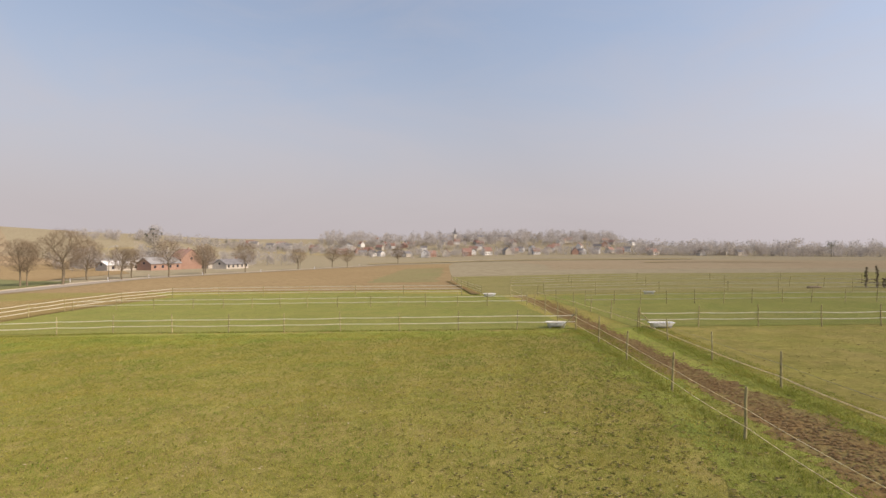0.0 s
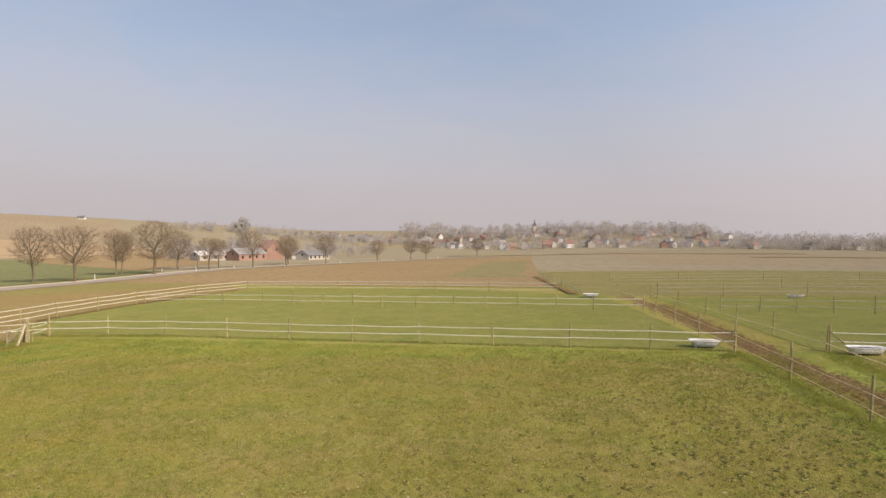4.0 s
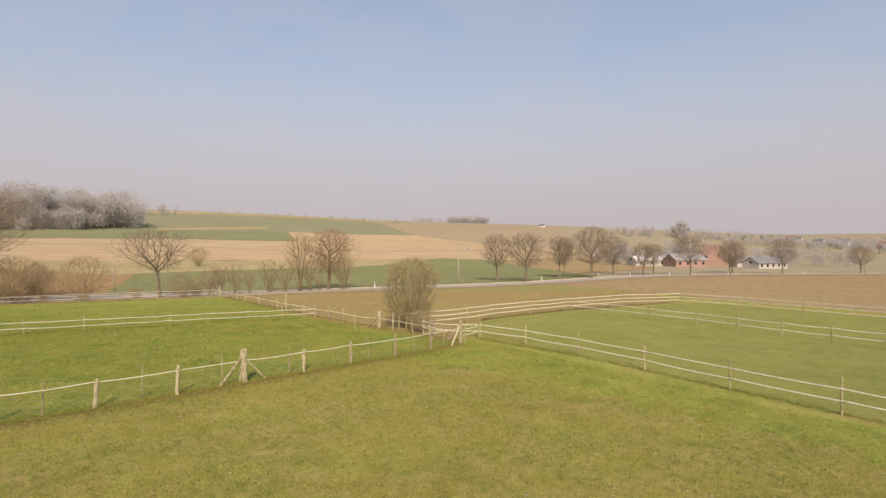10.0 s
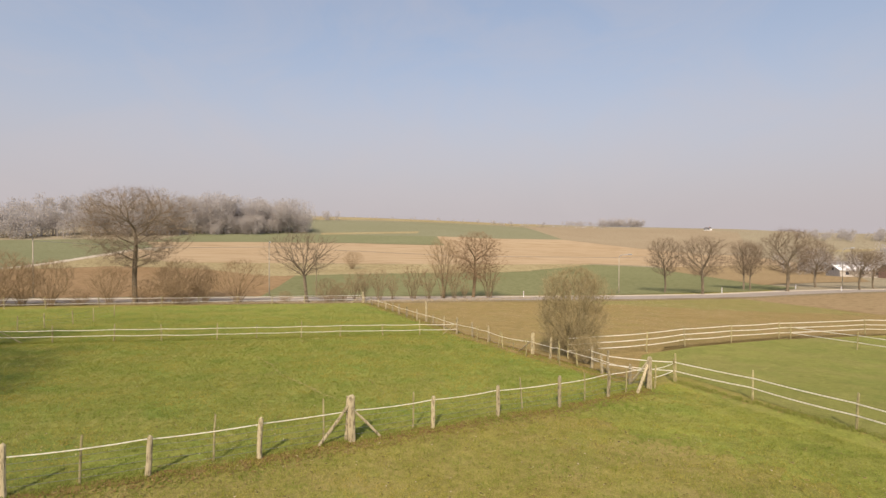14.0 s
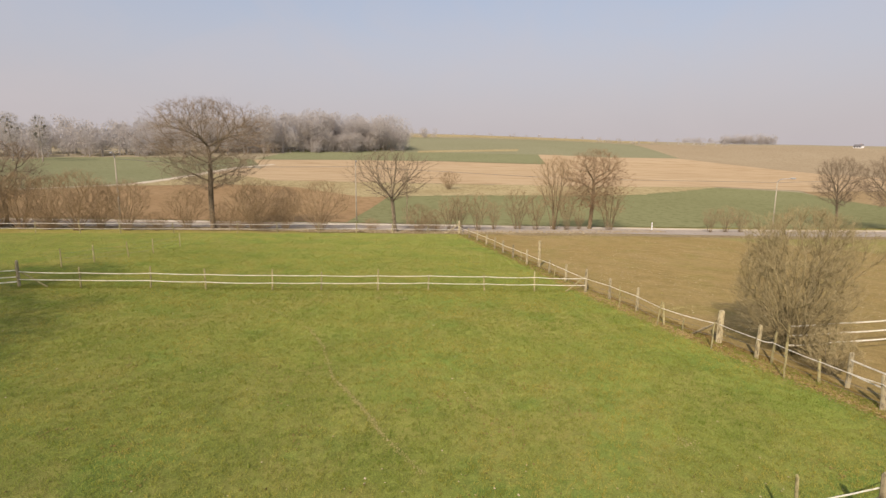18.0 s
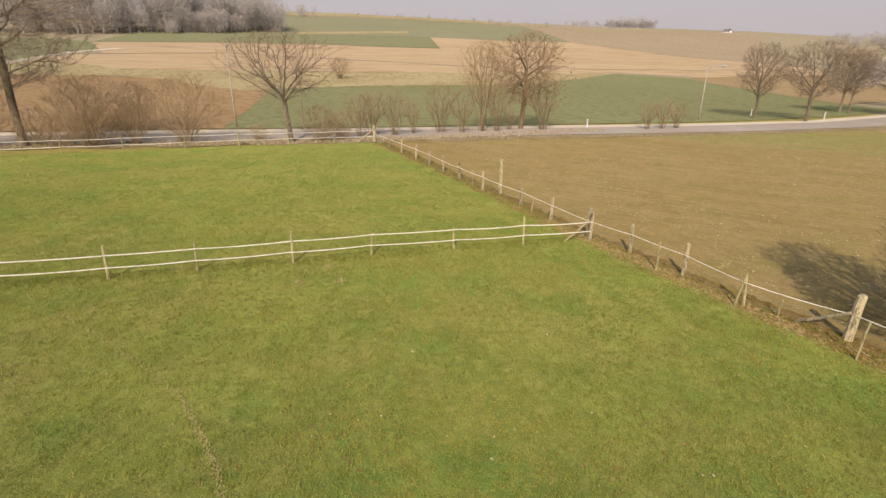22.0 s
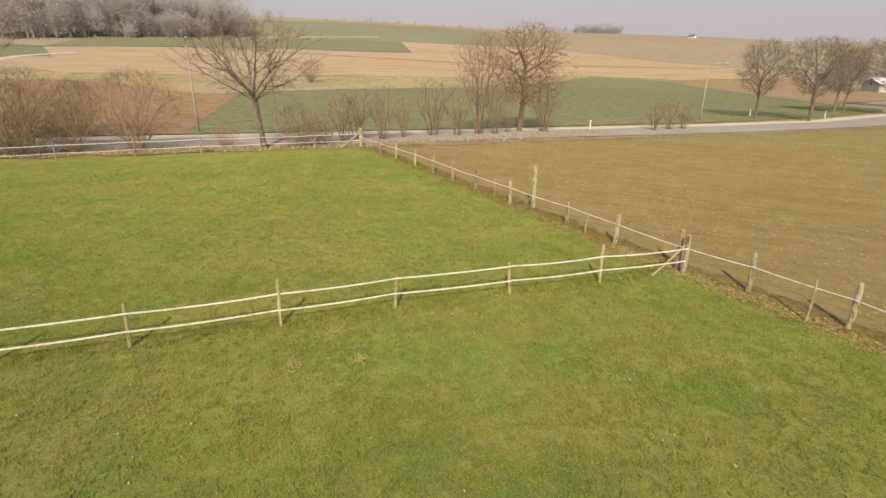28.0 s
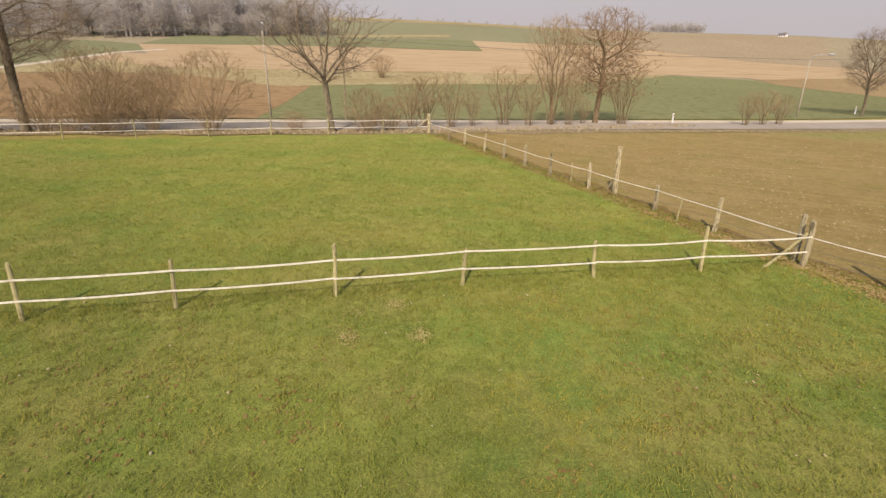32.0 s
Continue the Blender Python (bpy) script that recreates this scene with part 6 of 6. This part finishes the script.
sapling_post = thing("wooden_stake", "slender wooden pole beside the bare tree", "pole", -95.8, 22.6)
part("pole", tube([(0, 0, -0.2), (0, 0, 3.5), (0.05, 0, 7.0)], [0.10, 0.09, 0.07], 7), WOOD, sapling_post)


def road_post(x, y):
    ob = thing("road_post", "white roadside marker post with a reflector", "road post", x, y, group="roadside marker posts")
    part("post", join(box(-0.06, -0.05, -0.1, 0.06, 0.05, 0.95), ([(-0.06, -0.05, 0.95), (0.06, -0.05, 0.95), (0.06, 0.05, 0.95), (-0.06, 0.05, 0.95), (0, -0.05, 1.05), (0, 0.05, 1.05)], [(0, 1, 4), (1, 2, 5, 4), (2, 3, 5), (3, 0, 4, 5)])), WHITE_PAINT, ob)
    part("reflector", box(0.06, -0.03, 0.72, 0.07, 0.03, 0.88), RED_PAINT, ob)
    return ob


for x, y in ((-92.3, 55.5), (-101.6, 91), (-96.5, 100), (-104.0, 128), (-97.5, 133), (-96, 148), (-90.5, 168), (-80, 190), (-68, 216), (-55, 243)):
    road_post(x, y)

# ---- grass, clods and litter close to the camera's way ----
grass_rnd = np.random.RandomState(3)
n_tufts = 330000
tx, ty = grass_rnd.uniform(-86, 13, n_tufts), grass_rnd.uniform(-16, 37, n_tufts)
# dense along the way, thinning out towards the far sides of the paddocks
share = np.clip((tx + 88) / 34, 0.12, 1) * np.clip((ty + 20) / 24, 0.12, 1)
keep = (grass_rnd.uniform(0, 1, n_tufts) < share) & ~((tx > 8.6) & (tx < 10.6)) & ~((ty > np.interp(tx, [p[0] for p in NORTH], [p[1] for p in NORTH]) - 0.3) & (tx < -36)) & (tx > np.interp(ty, [-16, 28], [-80.8, -84.8]))
tx, ty = tx[keep], ty[keep]
tz = land(tx, ty) + 0.03
blades = 5
bx = np.repeat(tx, blades) + grass_rnd.normal(0, 0.06, len(tx) * blades)
by = np.repeat(ty, blades) + grass_rnd.normal(0, 0.06, len(tx) * blades)
bz = np.repeat(tz, blades)
bh = grass_rnd.uniform(0.035, 0.09, len(bx))
ba = grass_rnd.uniform(0, 2 * np.pi, len(bx))
bw = grass_rnd.uniform(0.004, 0.009, len(bx))
lean_x, lean_y = grass_rnd.normal(0, 0.05, len(bx)), grass_rnd.normal(0, 0.05, len(bx))
gv = np.stack([np.column_stack([bx - np.cos(ba) * bw, by - np.sin(ba) * bw, bz]), np.column_stack([bx + np.cos(ba) * bw, by + np.sin(ba) * bw, bz]), np.column_stack([bx + lean_x, by + lean_y, bz + bh])], 1).reshape(-1, 3)
tagged(part("grass", (gv.tolist(), np.arange(len(gv)).reshape(-1, 3).tolist()), BLADES), "short tufts of pasture grass", "grass", kind="stuff")

clod_rnd = random.Random(8)
spots = [(clod_rnd.gauss(4.6, 3.6), clod_rnd.uniform(2, 36)) for _ in range(1000)] + [(clod_rnd.uniform(12, 42), clod_rnd.uniform(8, 36)) for _ in range(1500)]
scraps("earth_clods", "dark clods thrown up in the pasture", [(x, y) for x, y in spots if not 8.2 < x < 10.9 and x < 45], CLOD, (0.020, 0.055), 0.8, "soil", 0.02)
scraps("hoof_marks", "small scattered hoof marks in the pasture", [(clod_rnd.uniform(-36, 7), clod_rnd.uniform(2, 36)) for _ in range(2600)] + [(7 - abs(clod_rnd.gauss(0, 9)), clod_rnd.uniform(4, 36)) for _ in range(2600)], CLOD, (0.020, 0.050), 0.7, "soil")


def hoof_prints(spots):
    """Prints of hooves: a low trodden rim of sod, open towards one side, round a floor of earth coloured dark for the
    shade of a pit.
    """
    rims, floors = ([], []), ([], [])
    for x, y, s in spots:
        z, a, gap = float(land(x, y)) + 0.015, clod_rnd.uniform(0, 6.28), clod_rnd.randrange(8)
        long = clod_rnd.uniform(1.0, 1.8)
        ring = []
        for k in range(8):
            w = 0.7854 * k
            u, v = math.cos(w) * s * long * clod_rnd.uniform(0.85, 1.15), math.sin(w) * s * clod_rnd.uniform(0.85, 1.15)
            ring.append((math.cos(a) * u - math.sin(a) * v, math.sin(a) * u + math.cos(a) * v))
        o = len(rims[0])
        for k, (u, v) in enumerate(ring):
            high = 0.004 if k in (gap, (gap + 1) % 8) else s * clod_rnd.uniform(0.15, 0.45)
            rims[0].extend(((x + u * 1.6, y + v * 1.6, z - 0.012), (x + u * 1.25, y + v * 1.25, z + high), (x + u, y + v, z + 0.006)))
        for k in range(8):
            p, q = o + 3 * k, o + 3 * ((k + 1) % 8)
            rims[1].extend(((p, q, q + 1, p + 1), (p + 1, q + 1, q + 2, p + 2)))
        o = len(floors[0])
        floors[0].extend((x + u * 1.02, y + v * 1.02, z + 0.008) for u, v in ring)
        floors[1].append(tuple(range(o, o + 8)))
    tagged(part("hoof_print_rims", rims, SOD), "trodden rims of sod round hoof prints", "soil", kind="stuff")
    tagged(part("hoof_prints", floors, SHADED_EARTH), "hoof prints with pit shade in their dark colour near the lane", "soil", kind="stuff")


prints = [(clod_rnd.gauss(4.4, 3.5), clod_rnd.uniform(2, 36), clod_rnd.uniform(0.018, 0.040)) for _ in range(2500)] + [(clod_rnd.uniform(11.6, 42), clod_rnd.uniform(8, 36), clod_rnd.uniform(0.02, 0.045)) for _ in range(700)] + [(clod_rnd.uniform(-30, 3), clod_rnd.uniform(2, 35), clod_rnd.uniform(0.02, 0.042)) for _ in range(1300)]
hoof_prints([p for p in prints if not 8.2 < p[0] < 11.1])
scraps("lane_litter", "trampled straw, bark and clods on the muddy lane", [(clod_rnd.gauss(9.6, 0.55) - max(y - 20, 0) * 0.055, y) for y in (clod_rnd.uniform(3, 60) for _ in range(8000))], LITTER, (0.02, 0.08), 0.45, "litter", 0.02)
scraps("field_stones", "pale stones and stubble bits on the brown field", [(x, y) for x, y in ((clod_rnd.uniform(-88, -46), clod_rnd.uniform(34, 76)) for _ in range(9000)) if noise.noise((x * 0.12, y * 0.12, 5.0)) + 0.5 * noise.noise((x * 0.5, y * 0.5, 2.0)) > -0.12], FLECK, (0.012, 0.050), 0.5, "stones")
scraps("pale_tufts", "pale dry tufts in the pasture", [(clod_rnd.uniform(-36, 5), clod_rnd.uniform(2, 34)) for _ in range(1500)] + [(clod_rnd.uniform(-70, -30), clod_rnd.uniform(2, 30)) for _ in range(420)], FLECK, (0.015, 0.042), 0.6, "grass")


def sown(path, n, spread):
    """n spots strewn along a path of (x, y)."""
    p = np.array(path, float)
    out = []
    for i in range(n):
        k = clod_rnd.uniform(0, len(p) - 1.001)
        q = p[int(k)] + (p[int(k) + 1] - p[int(k)]) * (k - int(k))
        out.append((q[0] + clod_rnd.gauss(0, spread), q[1] + clod_rnd.gauss(0, spread)))
    return out


def heap(x, y, n, spread):
    return [(x + clod_rnd.gauss(0, spread), y + clod_rnd.gauss(0, spread * 0.8)) for _ in range(n)]


trail = [(-53.0, 12.5), (-50.0, 14.8), (-47.6, 16.4), (-46.2, 16.95), (-45.0, 17.35), (-43.2, 17.75), (-41.7, 18.05), (-40.9, 18.5), (-39.9, 18.9), (-39.0, 19.3), (-37.9, 19.65), (-36.0, 20.6)]
scraps("worn_trail", "narrow worn trail of pale dry stalks across the paddock", sown(trail, 2600, 0.05), PALE_BIT, (0.009, 0.022), 0.1, "trail", 0.04)
scraps("field_trail", "pale worn line across the brown field", sown([(-50.6, 34.6), (-51.2, 35.8), (-52.0, 40.8), (-52.0, 43.2), (-51.6, 50)], 600, 0.10), PALE_BIT, (0.02, 0.05), 0.2, "trail", 0.02)
scraps("straw_patches", "small patches of dry straw on the grass", heap(-53.1, 20.75, 300, 0.13) + heap(-54.6, 20.5, 180, 0.16) + heap(-53.3, 19.4, 160, 0.13) + heap(-54.4, 19.6, 100, 0.2) + heap(-37.0, 27.5, 120, 0.2) + heap(15.6, 19.7, 400, 0.35), PALE_BIT, (0.01, 0.028), 0.12, "straw", 0.03)
worn = [(clod_rnd.uniform(-58, 4), clod_rnd.uniform(4, 34), clod_rnd.uniform(0.12, 0.4)) for _ in range(110)] + [(clod_rnd.uniform(-66, -36), clod_rnd.uniform(6, 30), clod_rnd.uniform(0.3, 0.6)) for _ in range(26)]
scraps("bare_spots", "small spots of bare reddish earth among the grass", [p for x, y, s in worn + [(-51.0, 18.6, 0.4), (-52.7, 16.6, 0.3), (-49.2, 21.7, 0.35), (-51.4, 20.0, 0.3), (-39.4, 22.4, 0.35), (-45.5, 19.2, 0.4), (-40.4, 16.6, 0.3), (-67.4, 11.7, 1.1), (-64.8, 9.6, 0.8), (-53.8, 14.6, 0.9), (-55.2, 16.0, 0.7), (-52.0, 16.2, 0.8), (-50.9, 15.8, 0.6), (-51.5, 25.4, 0.6), (-50.0, 25.5, 0.5), (-50.5, 27.6, 0.6), (-49.3, 23.9, 0.5), (-52.2, 28.4, 0.5)] for p in heap(x, y, int(90 * s), s)], RUSTY_BIT, (0.015, 0.05), 0.06, "soil", 0.02)
fresh = [(clod_rnd.uniform(-32, 6.5), clod_rnd.uniform(2, 36), clod_rnd.uniform(0.1, 0.3)) for _ in range(150)]
scraps("dry_spots", "pale trodden spots among the pasture grass", [p for x, y, s in fresh for p in heap(x, y, int(50 * s), s)], PALE_BIT, (0.015, 0.035), 0.15, "grass", 0.03)
soil_b = [(x + 0.5, y) for x, y in FENCE_B]
scraps("trodden_soil", "trodden brown soil along the paddock fence", sown(soil_b, 5200, 0.34) + sown([(x, y - 0.3) for x, y in NORTH], 3000, 0.22), RUSTY_BIT, (0.02, 0.07), 0.12, "soil", 0.02)
scraps("fence_straw", "dead straw and stalks under the boundary fence", sown([(x, y - 0.25) for x, y in NORTH], 5200, 0.30) + sown([(-58, 31.3), (-52, 32.1), (-46, 32.9)], 2600, 0.28), FENCE_STRAW, (0.018, 0.060), 0.4, "litter", 0.02)


def rank_grass(paths, n, spread, height):
    """Taller tufts left uncropped along the fences."""
    v, f = [], []
    for path in paths:
        for x, y in sown(path, n, spread):
            z, lean_to = float(land(x, y)), clod_rnd.uniform(0, 6.28)
            for b in range(7):
                a, h = clod_rnd.uniform(0, 6.28), height * clod_rnd.uniform(0.4, 1.1)
                px, py = x + clod_rnd.gauss(0, 0.04), y + clod_rnd.gauss(0, 0.04)
                dx, dy = math.cos(a) * 0.008, math.sin(a) * 0.008
                tx, ty = px + math.cos(lean_to) * h * 0.3 + clod_rnd.gauss(0, h * 0.3), py + math.sin(lean_to) * h * 0.3 + clod_rnd.gauss(0, h * 0.3)
                o = len(v)
                v += [(px - dx, py - dy, z), (px + dx, py + dy, z), (tx, ty, z + h)]
                f.append((o, o + 1, o + 2))
    return v, f


fence_lines = ([(x - 0.05, y) for x, y in FENCE_B], NORTH, [(-55.1, 31), (-55.4, 22), (-55.5, 13), (-55.9, 3), (-56, -0.5)], [(-36.3, 37.6), (-28, 38.6), (-10, 38.1), (7, 37.7)], [(7.7, 2), (7.6, 15), (7.4, 26), (7.0, 37.5)], [(11.8, 2), (11.7, 15), (11.5, 26), (11.4, 38)])
tagged(part("rank_grass", rank_grass(fence_lines, 1500, 0.2, 0.13), RANK), "taller uncropped grass tufts along the fences", "grass", kind="stuff")
tagged(part("meadow_tufts", rank_grass(([(-62, 5), (-36, 9)], [(-60, 12), (-34, 16)], [(-60, 18), (-34, 22)], [(-58, 25), (-36, 29)], [(-26, 8), (-2, 14)], [(-28, 18), (-2, 22)], [(-28, 28), (4, 30)]), 1500, 2.6, 0.08), RANK), "small grazed tufts of grass scattered over the paddock", "grass", kind="stuff")
